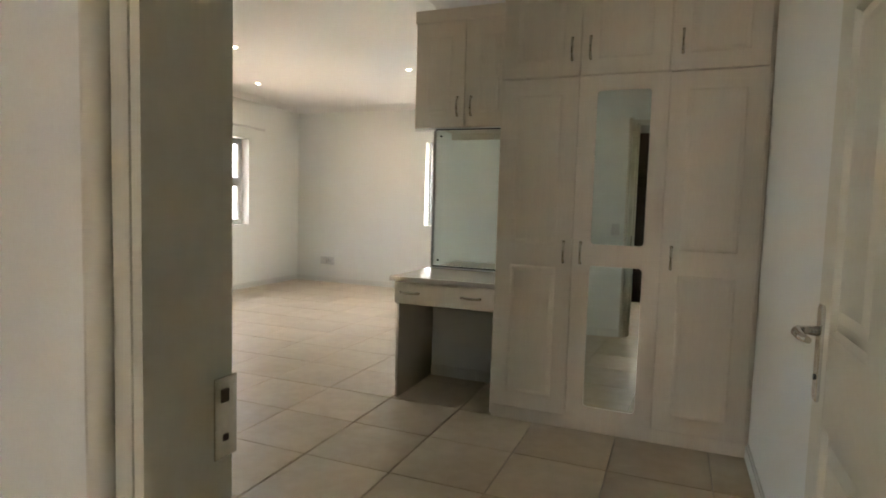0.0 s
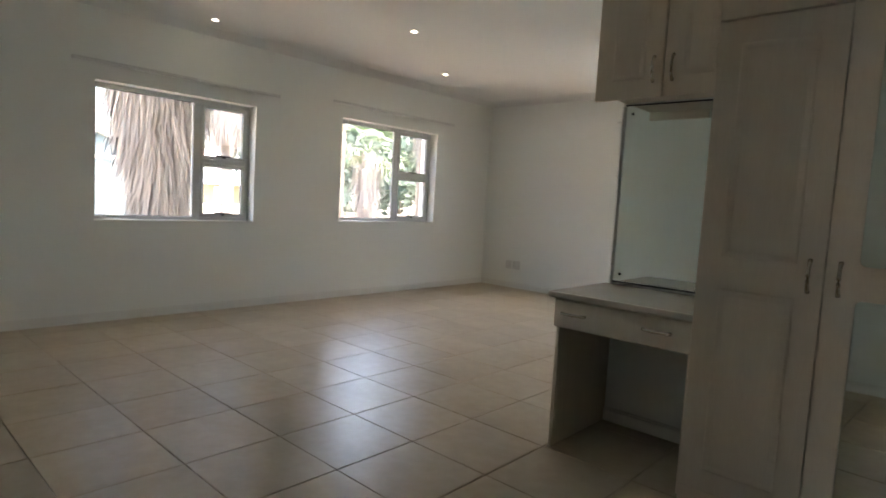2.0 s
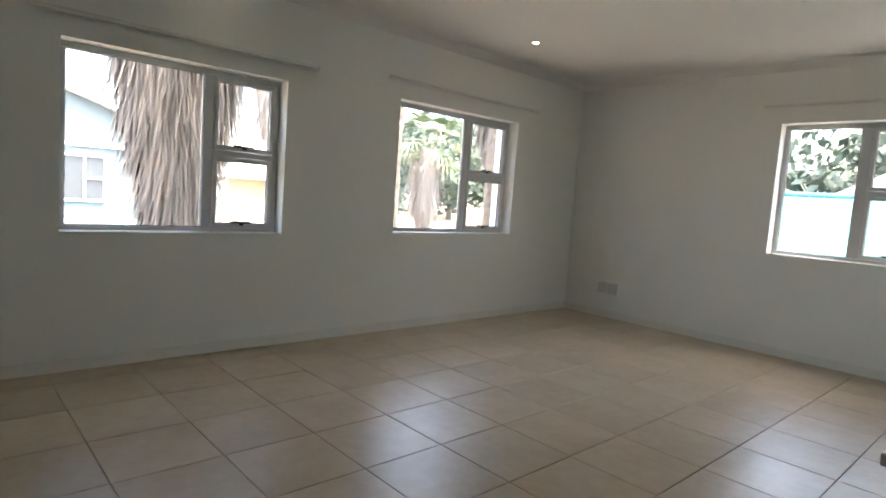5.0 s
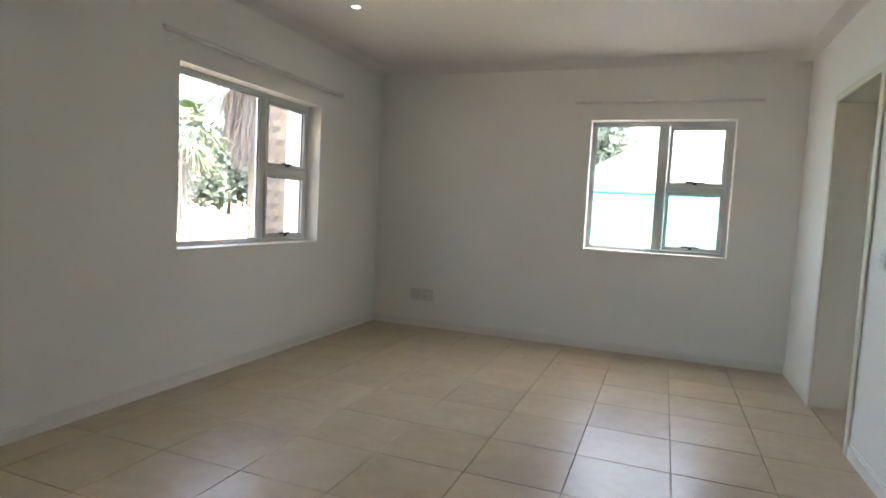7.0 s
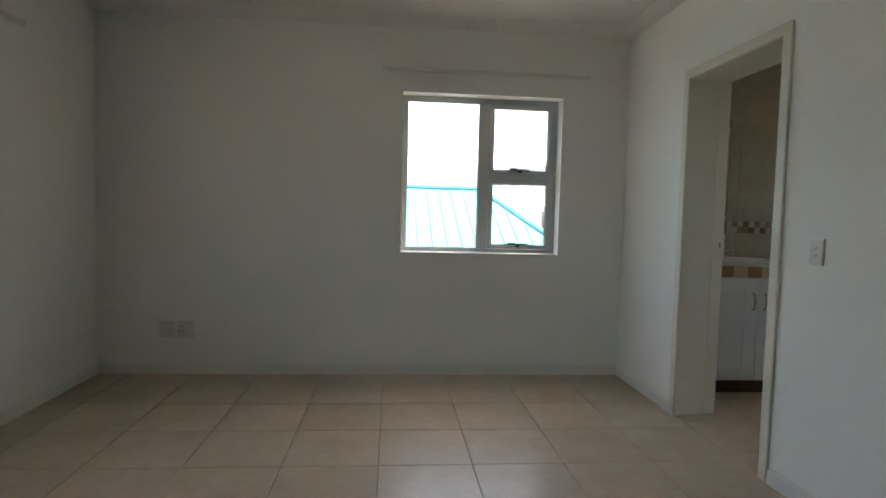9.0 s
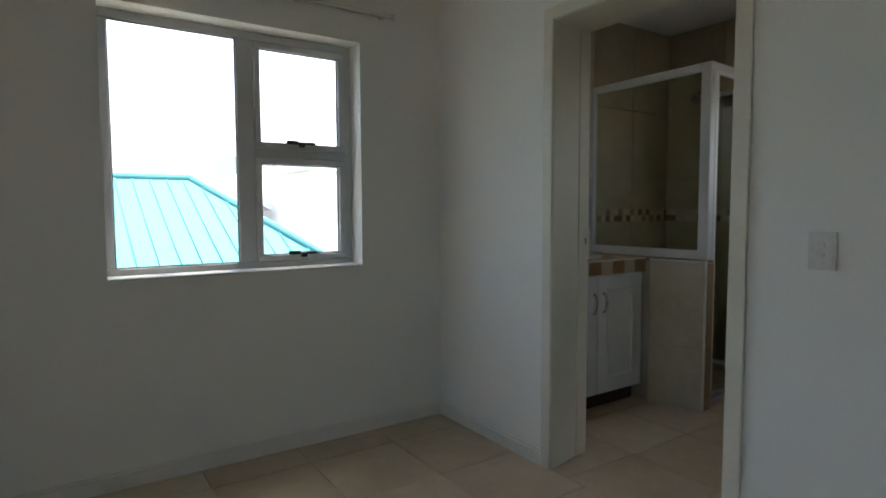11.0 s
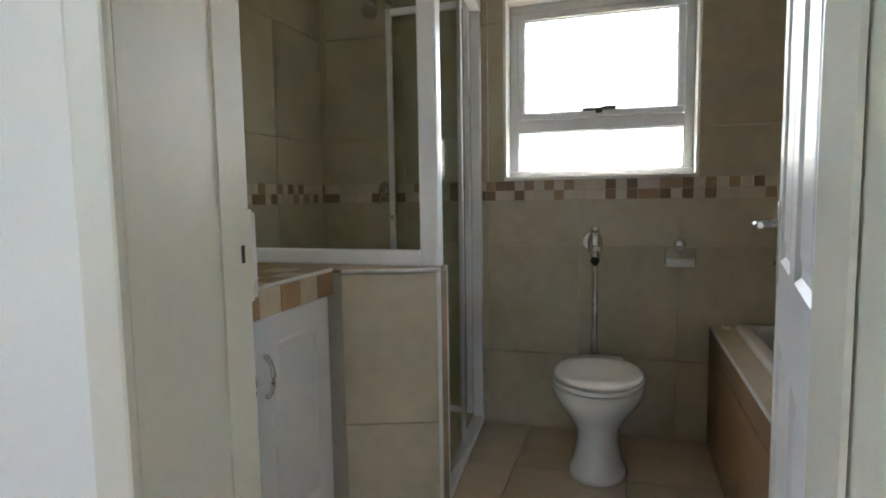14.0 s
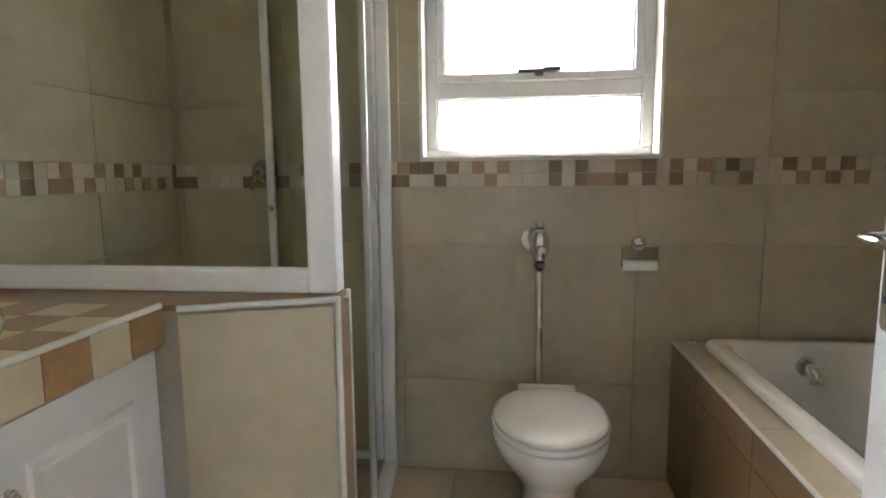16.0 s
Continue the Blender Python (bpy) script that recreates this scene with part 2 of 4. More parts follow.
setting("wall_east", bm, WALL, "white painted wall with the bathroom doorway", "wall")
setting("wall_nook", box(B(), (XCB, YM, -0.1), (XTO, YM + 0.15, ZC + 0.1)), WALL, "white painted wall behind the dressing table", "wall")
setting("wall_wardrobe_side", box(B(), (XR, -0.1, -0.1), (XR + 0.2, YM, ZC + 0.1)), WALL, "white painted wall beside the wardrobe", "wall")
# skew entrance wall, with its doorway
JL, JR = -0.255, 0.64
bm = B()
for x0, x1, z0, z1 in ((XAO, JL, -0.1, ZC + 0.1), (JR, 2.4, -0.1, ZC + 0.1), (JL, JR, 2.06, ZC + 0.1)):
    prism(bm, [(x0, south(x0)), (x1, south(x1)), (x1, south(x1) - 0.14), (x0, south(x0) - 0.14)], z0, z1)
setting("wall_south", bm, WALL, "white painted wall with the bedroom doorway", "wall")
setting("ceiling", box(B(), (XAO, -0.3, ZC), (XR + 0.1, YNO, ZC + 0.12)), CEIL, "flat white painted bedroom ceiling", "ceiling")


def cove(points, name):
    """A soft coved moulding where wall and ceiling meet, along a line of points turning left."""
    bm = B()
    prof = [(0, -0.075), (0.012, -0.062), (0.03, -0.03), (0.062, -0.012), (0.075, 0)]
    rows = []
    n = len(points)
    for i, p in enumerate(points):
        p = Vector(p)
        d0 = (p - Vector(points[i - 1])).normalized() if i else (Vector(points[1]) - p).normalized()
        d1 = (Vector(points[i + 1]) - p).normalized() if i < n - 1 else d0
        n0, n1 = Vector((-d0.y, d0.x)), Vector((-d1.y, d1.x))
        m = (n0 + n1) / (1 + n0.dot(n1))
        rows.append([bm.verts.new((p.x + m.x * u, p.y + m.y * u, ZC + v)) for u, v in prof])
    for a, b in zip(rows, rows[1:]):
        for k in range(len(prof) - 1):
            bm.faces.new((a[k], a[k + 1], b[k + 1], b[k])).smooth = True
    return setting(name, bm, CEIL, "white coved plaster cornice under the ceiling", "cornice")


cove([(XR, YM), (XC, YM), (XC, YN), (XA, YN), (XA, south(XA)), (XR, south(XR))], "trim_cornice")


def skirting(x0, y0, x1, y1, side, name="baseboard", h=0.075, t=0.014):
    """A painted skirting along a wall line; side is the wall's left (1) or right (-1)."""
    d = Vector((x1 - x0, y1 - y0))
    nrm = Vector((-d.y, d.x)).normalized() * side * t
    bm = B()
    prism(bm, [(x0, y0), (x1, y1), (x1 + nrm.x, y1 + nrm.y), (x0 + nrm.x, y0 + nrm.y)], 0, h - 0.012)
    n2 = nrm * 0.45
    prism(bm, [(x0, y0), (x1, y1), (x1 + n2.x, y1 + n2.y), (x0 + n2.x, y0 + n2.y)], h - 0.0121, h)
    return setting(name, bm, TRIM, "cream painted timber skirting board", "skirting")


skirting(XA, YN - 0.014, XA, south(XA) + 0.014, 1)
skirting(XC, YN, XA, YN, 1)
skirting(XC, DL0 + 0.05, XC, YN - 0.014, 1)
skirting(XC, YM + 0.0, XC, DR0 - 0.05, 1)
skirting(XA + 0.014, south(XA + 0.014), JL - 0.06, south(JL - 0.06), 1)
skirting(XR, 0.12, XR, YW + 0.03, 1)
skirting(-0.66, YM, -1.27, YM, 1)


# ---- windows ----
def window(name, w, axis, face, depth_sign, mullion=None, transom=0.5, panes=None, label=""):
    """An aluminium window: a fixed light beside two top-hung sashes."""
    b0, b1, zb, zt = w
    win = tagged(new(name), label, "window", kind="structure")
    def P(u, v, z):
        return (face + depth_sign * v, u, z) if axis == "x" else (u, face + depth_sign * v, z)
    def bar(u0, u1, z0, z1, v0=0.0, v1=0.045, nm="window_frame", mat=ALU, bev=0.004, par=win, lab=""):
        return part(nm, box(B(), P(u0, v0, z0), P(u1, v1, z1), bev), mat, par, lab)
    f = 0.042
    bar(b0, b1, zb, zb + f)
    bar(b0, b1, zt - f, zt)
    bar(b0, b0 + f, zb + f, zt - f)
    bar(b1 - f, b1, zb + f, zt - f)
    def pane(u0, u1, z0, z1, mat):
        g = part("pane", box(B(), P(u0 - 0.006, 0.02, z0 - 0.006), P(u1 + 0.006, 0.025, z1 + 0.006)), mat, win)
        g.visible_shadow = False
        for a, b, c, d in ((u0, u1, z0, z0 + 0.005), (u0, u1, z1 - 0.005, z1), (u0, u0 + 0.005, z0, z1), (u1 - 0.005, u1, z0, z1)):
            part("gasket", box(B(), P(a, 0.012, c), P(b, 0.0195, d)), BLACK, win)
    def stay(u, z):
        bm = B()
        box(bm, P(u - 0.075, -0.012, z - 0.008), P(u + 0.075, -0.002, z + 0.008), 0.003)
        box(bm, P(u - 0.02, -0.03, z - 0.022), P(u + 0.012, -0.008, z + 0.004), 0.004)
        box(bm, P(u - 0.085, -0.02, z - 0.005), P(u - 0.02, -0.010, z + 0.012), 0.003)
        part("window_stay", bm, BLACK, win, "black casement stay")
    def sash(u0, u1, z0, z1, mat):
        s = 0.03
        bar(u0, u1, z0, z0 + s, -0.008, 0.04, "sash")
        bar(u0, u1, z1 - s, z1, -0.008, 0.04, "sash")
        bar(u0, u0 + s, z0 + s, z1 - s, -0.008, 0.04, "sash")
        bar(u1 - s, u1, z0 + s, z1 - s, -0.008, 0.04, "sash")
        pane(u0 + s, u1 - s, z0 + s, z1 - s, mat)
        stay((u0 + u1) / 2 + 0.0, z0 + s + 0.006)
    if mullion:
        m0, m1 = mullion
        bar(m0, m1, zb + f, zt - f)
        pane(b0 + f, m0, zb + f, zt - f, GLASS)
        tz = zb + (zt - zb) * transom
        bar(m1, b1 - f, tz - 0.022, tz + 0.022)
        sash(m1 + 0.002, b1 - f - 0.002, zb + f + 0.002, tz - 0.024, GLASS)
        sash(m1 + 0.002, b1 - f - 0.002, tz + 0.024, zt - f - 0.002, GLASS)
    else:
        tz = zb + (zt - zb) * transom
        bar(b0 + f, b1 - f, tz - 0.03, tz + 0.03)
        pane(b0 + f, b1 - f, zb + f, tz - 0.03, FROST)
        sash(b0 + f + 0.002, b1 - f - 0.002, tz + 0.032, zt - f - 0.002, FROST)
    # plastered sill, a touch proud of the wall
    part("window_sill", box(B(), P(b0 + 0.002, -0.125, zb - 0.0), P(b1 - 0.002, 0.0, zb + 0.012), 0.004), TRIM, win, "white painted sill")
    return win


window("window_1", W1, "x", XA - 0.125, -1, (2.715, 2.785), 0.5, label="white aluminium window with a fixed light and two small sashes")
window("window_2", W2, "x", XA - 0.125, -1, (5.255, 5.325), 0.5, label="white aluminium window with a fixed light and two small sashes")
window("window_3", W3, "y", YN + 0.125, 1, (-2.415, -2.330), 0.5, label="white aluminium window with a fixed light and two small sashes")
window("window_4", BW, "x", XT + 0.11, 1, None, 0.31, label="bathroom window with obscured glass and a top-hung sash")


# ---- curtain rails ----
def curtain_rail(axis, a0, a1, fixed, z, sign):
    rail = thing("curtain_rail", "white plastic curtain rail screwed above the window", "curtain rail", group="curtain rails above the windows")
    def P(u, v, zz):
        return (fixed + sign * v, u, zz) if axis == "x" else (u, fixed + sign * v, zz)
    part("track", box(B(), P(a0, 0.035, z - 0.012), P(a1, 0.055, z + 0.012), 0.004), PLASTIC, rail)
    part("track_lip", box(B(), P(a0 + 0.01, 0.0, z + 0.014), P(a1 - 0.01, 0.03, z + 0.02), 0.002), PLASTIC, rail)
    for k in range(4):
        u = a0 + 0.06 + (a1 - a0 - 0.12) * k / 3
        part("bracket", box(B(), P(u - 0.015, 0.0, z - 0.008), P(u + 0.015, 0.0345, z + 0.0135), 0.003), PLASTIC, rail)
    for u in (a0, a1):
        part("end_stop", box(B(), P(u - 0.006, 0.031, z - 0.016), P(u + 0.006, 0.059, z + 0.016), 0.003), PLASTIC, rail)


curtain_rail("x", 1.68, 3.50, XA, 2.135, 1)
curtain_rail("x", 4.18, 6.16, XA, 2.20, 1)
curtain_rail("y", -3.15, -1.62, YN, 2.255, -1)


# ---- downlights ----
def downlight(x, y):
    d = thing("downlight", "small round recessed ceiling downlight, switched on", "ceiling light", (x, y, ZC), "recessed ceiling lights")
    bm = B()
    ring = [oval(0, 0, 0.0, 0.040, 0.040, 24), oval(0, 0, -0.006, 0.038, 0.038, 24), oval(0, 0, -0.007, 0.030, 0.030, 24), oval(0, 0, 0.0, 0.027, 0.027, 24)]
    loft(bm, ring, False, False)
    part("trim_ring", bm, PLASTIC, d, "white metal trim ring")
    part("bulb", loft(B(), [oval(0, 0, -0.001, 0.021, 0.021, 20), oval(0, 0, -0.004, 0.016, 0.016, 20)]), LAMP, d, "lit bulb face")


for x, y in ((-4.88, 2.70), (-3.60, 3.88), (-4.50, 5.28), (-2.39, 5.12)):
    downlight(x, y)


# ---- doors ----
def lever(parent, p, out, along, plate_h=0.20):
    """A lever handle on a long back plate: p centre of the plate, out away from the door, along the way the lever points."""
    p, out, along = Vector(p), Vector(out).normalized(), Vector(along).normalized()
    up = Vector((0, 0, 1))
    bm = B()
    w, h, t = 0.021, plate_h / 2, 0.007
    ring = lambda d, s: [p + along * (w * s * cx) + up * (h * (1 - (1 - s) * 0.2) * cz) + out * d for cx, cz in ((-1, -0.93), (-0.6, -1), (0.6, -1), (1, -0.93), (1, 0.93), (0.6, 1), (-0.6, 1), (-1, 0.93))]
    loft(bm, [ring(0, 1), ring(t * 0.7, 1), ring(t, 0.85)], smooth=False)
    hd = part("door_handle", bm, CHROME, parent, "chrome lever handle on a long plate")
    q = p + up * 0.045
    bm = B()
    tube(bm, [q + out * 0.004, q + out * 0.03, q + out * 0.045 + along * 0.008, q + out * 0.05 + along * 0.03, q + out * 0.05 + along * 0.075, q + out * 0.044 + along * 0.112], [0.011, 0.009, 0.0095, 0.010, 0.009, 0.0065], 12)
    part("lever", bm, CHROME, hd)
    bm = B()
    k = p - up * 0.05
    tube(bm, [k + out * 0.004, k + out * 0.0095], 0.006, 10)
    part("keyhole", bm, BLACK, hd)


def panel_door(name, hinge, end, z1, label, handle_sides, mat=DOORW, hz=1.02):
    """A six-panel door leaf from its hinge line to its free edge; built along local x."""
    hv, ev = Vector(hinge), Vector(end)
    w = (ev - hv).length
    ang = math.atan2(ev.y - hv.y, ev.x - hv.x)
    d = tagged(new(name), label, "door", kind="structure")
    d.matrix_world = Matrix.Translation((hv.x, hv.y, 0.008)) @ Matrix.Rotation(ang, 4, "Z")
    T = 0.02
    st, mid = 0.105, 0.10
    cols = [(st, (w - mid) / 2), ((w + mid) / 2, w - st)]
    rows = [(0.22, 0.80), (0.98, 1.60), (1.70, z1 - 0.13)]
    bm = B()
    xs = [0, cols[0][0], cols[0][1], cols[1][0], cols[1][1], w]
    box(bm, (0, -T, 0), (xs[1], T, z1), 0.002)
    box(bm, (xs[2], -T, 0), (xs[3], T, z1))
    box(bm, (xs[4], -T, 0), (w, T, z1), 0.002)
    for c in cols:
        zs = [0] + [v for r in rows for v in r] + [z1]
        for a, b in zip(zs[::2], zs[1::2]):
            box(bm, (c[0], -T, a), (c[1], T, b))
    part("leaf_frame", bm, mat, d)
    for c in cols:
        for r in rows:
            bm = B()
            x0, x1, a, b = c[0], c[1], r[0], r[1]
            for s in (-1, 1):
                q = lambda i, dd: [(x0 + i, s * dd, a + i), (x1 - i, s * dd, a + i), (x1 - i, s * dd, b - i), (x0 + i, s * dd, b - i)]
                loft(bm, [q(0, T), q(0.012, 0.010), q(0.03, 0.010), q(0.055, 0.017)], False, True, smooth=False)
            part("panel", bm, mat, d)
    for s in handle_sides:
        lever(d, (w - 0.045, s * T, hz), (0, s, 0), (-1, 0, 0))
    part("latch", box(B(), (w - 0.001, -0.012, 0.93), (w + 0.002, 0.012, 1.10)), CHROME, d)
    for z in (0.2, 1.0, z1 - 0.2):
        part("hinge", tube(B(), [(-0.006, -T * 0.0, z - 0.05), (-0.006, 0, z + 0.05)], 0.007, 10), CHROME, d)
    return d


panel_door("door_1", (0.612, 0.125), (0.622, 0.935), 2.02, "white panelled bedroom door standing open against the wall", (1,), CREAM, 0.93)
panel_door("door_2", (-1.030, 5.305), (-0.205, 5.166), 2.02, "white six-panel bathroom door with chrome lever, standing open inwards", (1,))

# bedroom door lining, skew like its wall
bm = B()
sk = lambda x, o: south(x) - o
for x0, x1 in ((JL - 0.012, JL + 0.02), (JR - 0.02, JR + 0.012)):
    prism(bm, [(x0, sk(x0, -0.004)), (x1, sk(x1, -0.004)), (x1, sk(x1, 0.152)), (x0, sk(x0, 0.152))], 0, 2.045)
prism(bm, [(JL - 0.012, sk(JL, -0.004)), (JR + 0.012, sk(JR, -0.004)), (JR + 0.012, sk(JR, 0.152)), (JL - 0.012, sk(JL, 0.152))], 2.0451, 2.075)
fr = tagged(part("door_frame_1", bm, CREAM), "cream painted steel frame of the bedroom doorway", "door frame", kind="structure")
bm = B()
prism(bm, [(JL + 0.02, sk(JL, 0.06)), (JL + 0.034, sk(JL, 0.06)), (JL + 0.034, sk(JL, 0.152)), (JL + 0.02, sk(JL, 0.152))], 0, 2.03)
part("door_stop", bm, CREAM, fr)
bm = B()
for o0, o1 in ((-0.012, 0.152),):
    for s in (0, 1):
        y = sk(JL, -0.013) if s == 0 else sk(JL, 0.153)
        tube(bm, [(JL - 0.03, y, 0.0), (JL - 0.03, y, 2.09)], 0.016, 8)
part("moulding", bm, CREAM, fr)
ye = sk(JL + 0.02, -0.004)
part("strike_plate", box(B(), (JL + 0.0195, ye - 0.034, 0.872), (JL + 0.0235, ye + 0.006, 0.982), 0.001), STEEL, fr, "worn steel strike plate")
part("latch_hole", box(B(), (JL + 0.0228, ye - 0.024, 0.948), (JL + 0.0245, ye - 0.010, 0.966)), BROWN, fr)
part("latch_hole", box(B(), (JL + 0.0228, ye - 0.020, 0.895), (JL + 0.0245, ye - 0.011, 0.904)), BROWN, fr)

# bathroom door frame
bm = B()
zt = DZ
for a, b, s in ((DR0, DR1, 1), (DL0, DL1, -1)):
    prism(bm, [(XC - 0.002, a - s * 0.0005), (XCB + 0.002, b - s * 0.0005), (XCB + 0.002, b + s * 0.012), (XC - 0.002, a + s * 0.012)], 0, zt - 0.0125)
    box(bm, (XC - 0.017, a - s * 0.045, 0), (XC - 0.0025, a + s * 0.014, zt + 0.03), 0.006, 2)
    prism(bm, [(XCB - 0.06, b - (b - a) * 0.16 + s * 0.0125), (XCB + 0.016, b + s * 0.0125), (XCB + 0.016, b + s * 0.020), (XCB - 0.06, b - (b - a) * 0.16 + s * 0.020)], 0, zt - 0.0125)
    box(bm, (XCB + 0.003, b - s * 0.04, 0), (XCB + 0.016, b + s * 0.012, zt + 0.03), 0.004)
box(bm, (XC - 0.0165, DR0 - 0.0445, zt - 0.012), (XC - 0.003, DL0 + 0.0445, zt + 0.045), 0.006, 2)
prism(bm, [(XC - 0.001, DR0), (XC - 0.001, DL0), (XCB + 0.001, DL1), (XCB + 0.001, DR1)], zt - 0.012, zt + 0.0005)
fr2 = tagged(part("door_frame_2", bm, CREAM), "cream painted frame of the bathroom doorway", "door frame", kind="structure")
yl = DL1 - 0.021
part("strike_plate", box(B(), (XCB - 0.055, yl - 0.004, 0.985), (XCB + 0.018, yl - 0.001, 1.135), 0.001), CREAM, fr2, "painted strike plate")
part("strike_lip", box(B(), (XCB + 0.0165, yl - 0.008, 0.99), (XCB + 0.024, yl + 0.02, 1.13), 0.003), PLASTIC, fr2)
part("latch_hole", box(B(), (XCB - 0.012, yl - 0.0048, 1.05), (XCB - 0.004, yl - 0.0035, 1.078)), BLACK, fr2)


# ---- wardrobe, dressing table ----
def bow_handle(parent, x, y, z, vertical=True, length=0.115, mat=STEEL, label="brushed metal bow handle"):
    """A slim bowed pull on two feet, standing out towards -y."""
    bm = B()
    pts = []
    for k in range(9):
        u = -1 + 2 * k / 8
        out = 0.006 + 0.020 * (1 - u * u) ** 0.6
        s = u * length / 2
        pts.append((x, y - out, z + s) if vertical else (x + s, y - out, z))
    tube(bm, pts, [0.0085, 0.007, 0.006, 0.0066, 0.0075, 0.0066, 0.006, 0.007, 0.0085], 8)
    for s in (-1, 1):
        a = (x, y, z + s * length / 2) if vertical else (x + s * length / 2, y, z)
        b = (a[0], y - 0.009, a[2])
        tube(bm, [a, b], 0.0065, 8)
    return part("handle", bm, mat, parent, label)


def pierced(bm, xs, zs, y0, y1, gaps):
    """One slab in the xz plane made of a grid of cells, some of them left open."""
    v = {(i, k, m): bm.verts.new((x, y, z)) for i, x in enumerate(xs) for k, z in enumerate(zs) for m, y in enumerate((y0, y1))}
    full = lambda i, k: 0 <= i < len(xs) - 1 and 0 <= k < len(zs) - 1 and (i, k) not in gaps
    for i in range(len(xs) - 1):
        for k in range(len(zs) - 1):
            if not full(i, k):
                continue
            for m in (0, 1):
                bm.faces.new((v[i, k, m], v[i + 1, k, m], v[i + 1, k + 1, m], v[i, k + 1, m]))
            for di, dk, p, q in ((-1, 0, (i, k), (i, k + 1)), (1, 0, (i + 1, k), (i + 1, k + 1)), (0, -1, (i, k), (i + 1, k)), (0, 1, (i, k + 1), (i + 1, k + 1))):
                if not full(i + di, k + dk):
                    bm.faces.new((v[p + (0,)], v[q + (0,)], v[q + (1,)], v[p + (1,)]))


def corner_fillet_mesh(cx, cz, sx, sz, y, r=0.022):
    """A small piece that rounds one inner corner of an opening."""
    pts = [(cx, cz)] + [(cx + sx * (r - r * math.sin(a)), cz + sz * (r - r * math.cos(a))) for a in (k * math.pi / 10 for k in range(6))]
    return loft(B(), [[(x, yy, z) for x, z in pts] for yy in (y + 0.0005, y + 0.007)], smooth=False)


def cabinet_door(parent, x0, x1, z0, z1, y, name="door", fields=None, handle=None, mirrors=None):
    """A slab door with soft routed fields; y is its front."""
    t = 0.018
    bm = B()
    if mirrors:
        xs = [x0, mirrors[0], mirrors[1], x1]
        zs = [z0] + [v for r in mirrors[2] for v in r] + [z1]
        pierced(bm, xs, zs, y, y + t, {(1, 1), (1, 3)})
    else:
        box(bm, (x0, y, z0), (x1, y + t, z1), 0.003)
    d = part(name, bm, WOOD, parent)
    for a, b in (fields or ()):
        i = 0.085
        bm = B()
        q = lambda s, dd: [(x0 + i + s, y - dd, a + s), (x1 - i - s, y - dd, a + s), (x1 - i - s, y - dd, b - s), (x0 + i + s, y - dd, b - s)]
        loft(bm, [q(0, -0.0005), q(0.008, 0.003), q(0.018, 0.003), q(0.028, 0.001)], False, True, smooth=False)
        part("raised_field", bm, WOOD, d)
    if mirrors:
        for a, b in mirrors[2]:
            w2 = (mirrors[1] - mirrors[0]) / 2 + 0.004
            for cx, sx in ((mirrors[0], 1), (mirrors[1], -1)):
                for cz, sz in ((a, 1), (b, -1)):
                    part("corner_fillet", corner_fillet_mesh(cx, cz, sx, sz, y), WOOD, d)
            mg = part("mirror", box(B(), (-w2, -0.001, a - 0.004), (w2, 0.001, b + 0.004)), MIRROR, d, "mirror glass set in the door")
            mg.matrix_local = pose((mirrors[0] + mirrors[1]) / 2, y + 0.009, 0, 0, 0, -1.8)
    if handle:
        bow_handle(d, handle[0], y, handle[1])
    return d


ZS, ZTOP = 1.925, 2.43
wx = [-0.635, -0.200, 0.246, 0.692]
ward = thing("wardrobe", "washed-oak built-in wardrobe with three tall doors and two mirrors", "wardrobe", (0, 0, 0))
for x in (wx[0] + 0.0, wx[1] - 0.008, wx[2] - 0.008, wx[3] - 0.0):
    part("side_panel", box(B(), (x, YW + 0.021, 0.0), (x + 0.016, YM - 0.011, ZTOP)), WOOD, ward)
for z in (0.06, ZS - 0.01, ZTOP - 0.016):
    for k in range(3):
        part("shelf", box(B(), (wx[k] + 0.0165, YW + 0.022, z), (wx[k + 1] - 0.0085, YM - 0.0115, z + 0.015)), WOOD, ward)
part("back_panel", box(B(), (wx[0], YM - 0.0105, 0.0), (wx[3] + 0.016, YM - 0.0025, ZTOP)), WOOD, ward)
part("plinth", box(B(), (wx[0] + 0.004, YW + 0.012, 0.0), (wx[3] + 0.016, YW + 0.0205, 0.072)), WOOD, ward)
part("filler", box(B(), (wx[3] + 0.0165, YW + 0.016, 0.0), (XR - 0.001, YW + 0.03, ZTOP)), WOOD, ward)
g = 0.003
hz = 0.985
for k in range(3):
    a, b = wx[k] + g, wx[k + 1] - g
    hx = (b - 0.045, a + 0.045, a + 0.05)[k]
    if k == 1:
        cabinet_door(ward, a, b, 0.075, ZS - g, YW, handle=(a + 0.04, hz), mirrors=(-0.108, 0.163, [(0.140, 0.918), (1.035, 1.846)]))
    else:
        cabinet_door(ward, a, b, 0.075, ZS - g, YW, fields=[(0.16, 0.90), (1.02, ZS - 0.09)], handle=(hx, hz))
    cabinet_door(ward, a, b, ZS + g, ZTOP, YW, name="top_door", fields=[(ZS + 0.085, ZTOP - 0.07)], handle=(hx, 2.07))
part("cornice_board", box(B(), (wx[0] - 0.004, YW + 0.004, ZTOP + 0.001), (XR - 0.001, YM - 0.003, ZC - 0.076), 0.003), WOOD, ward)

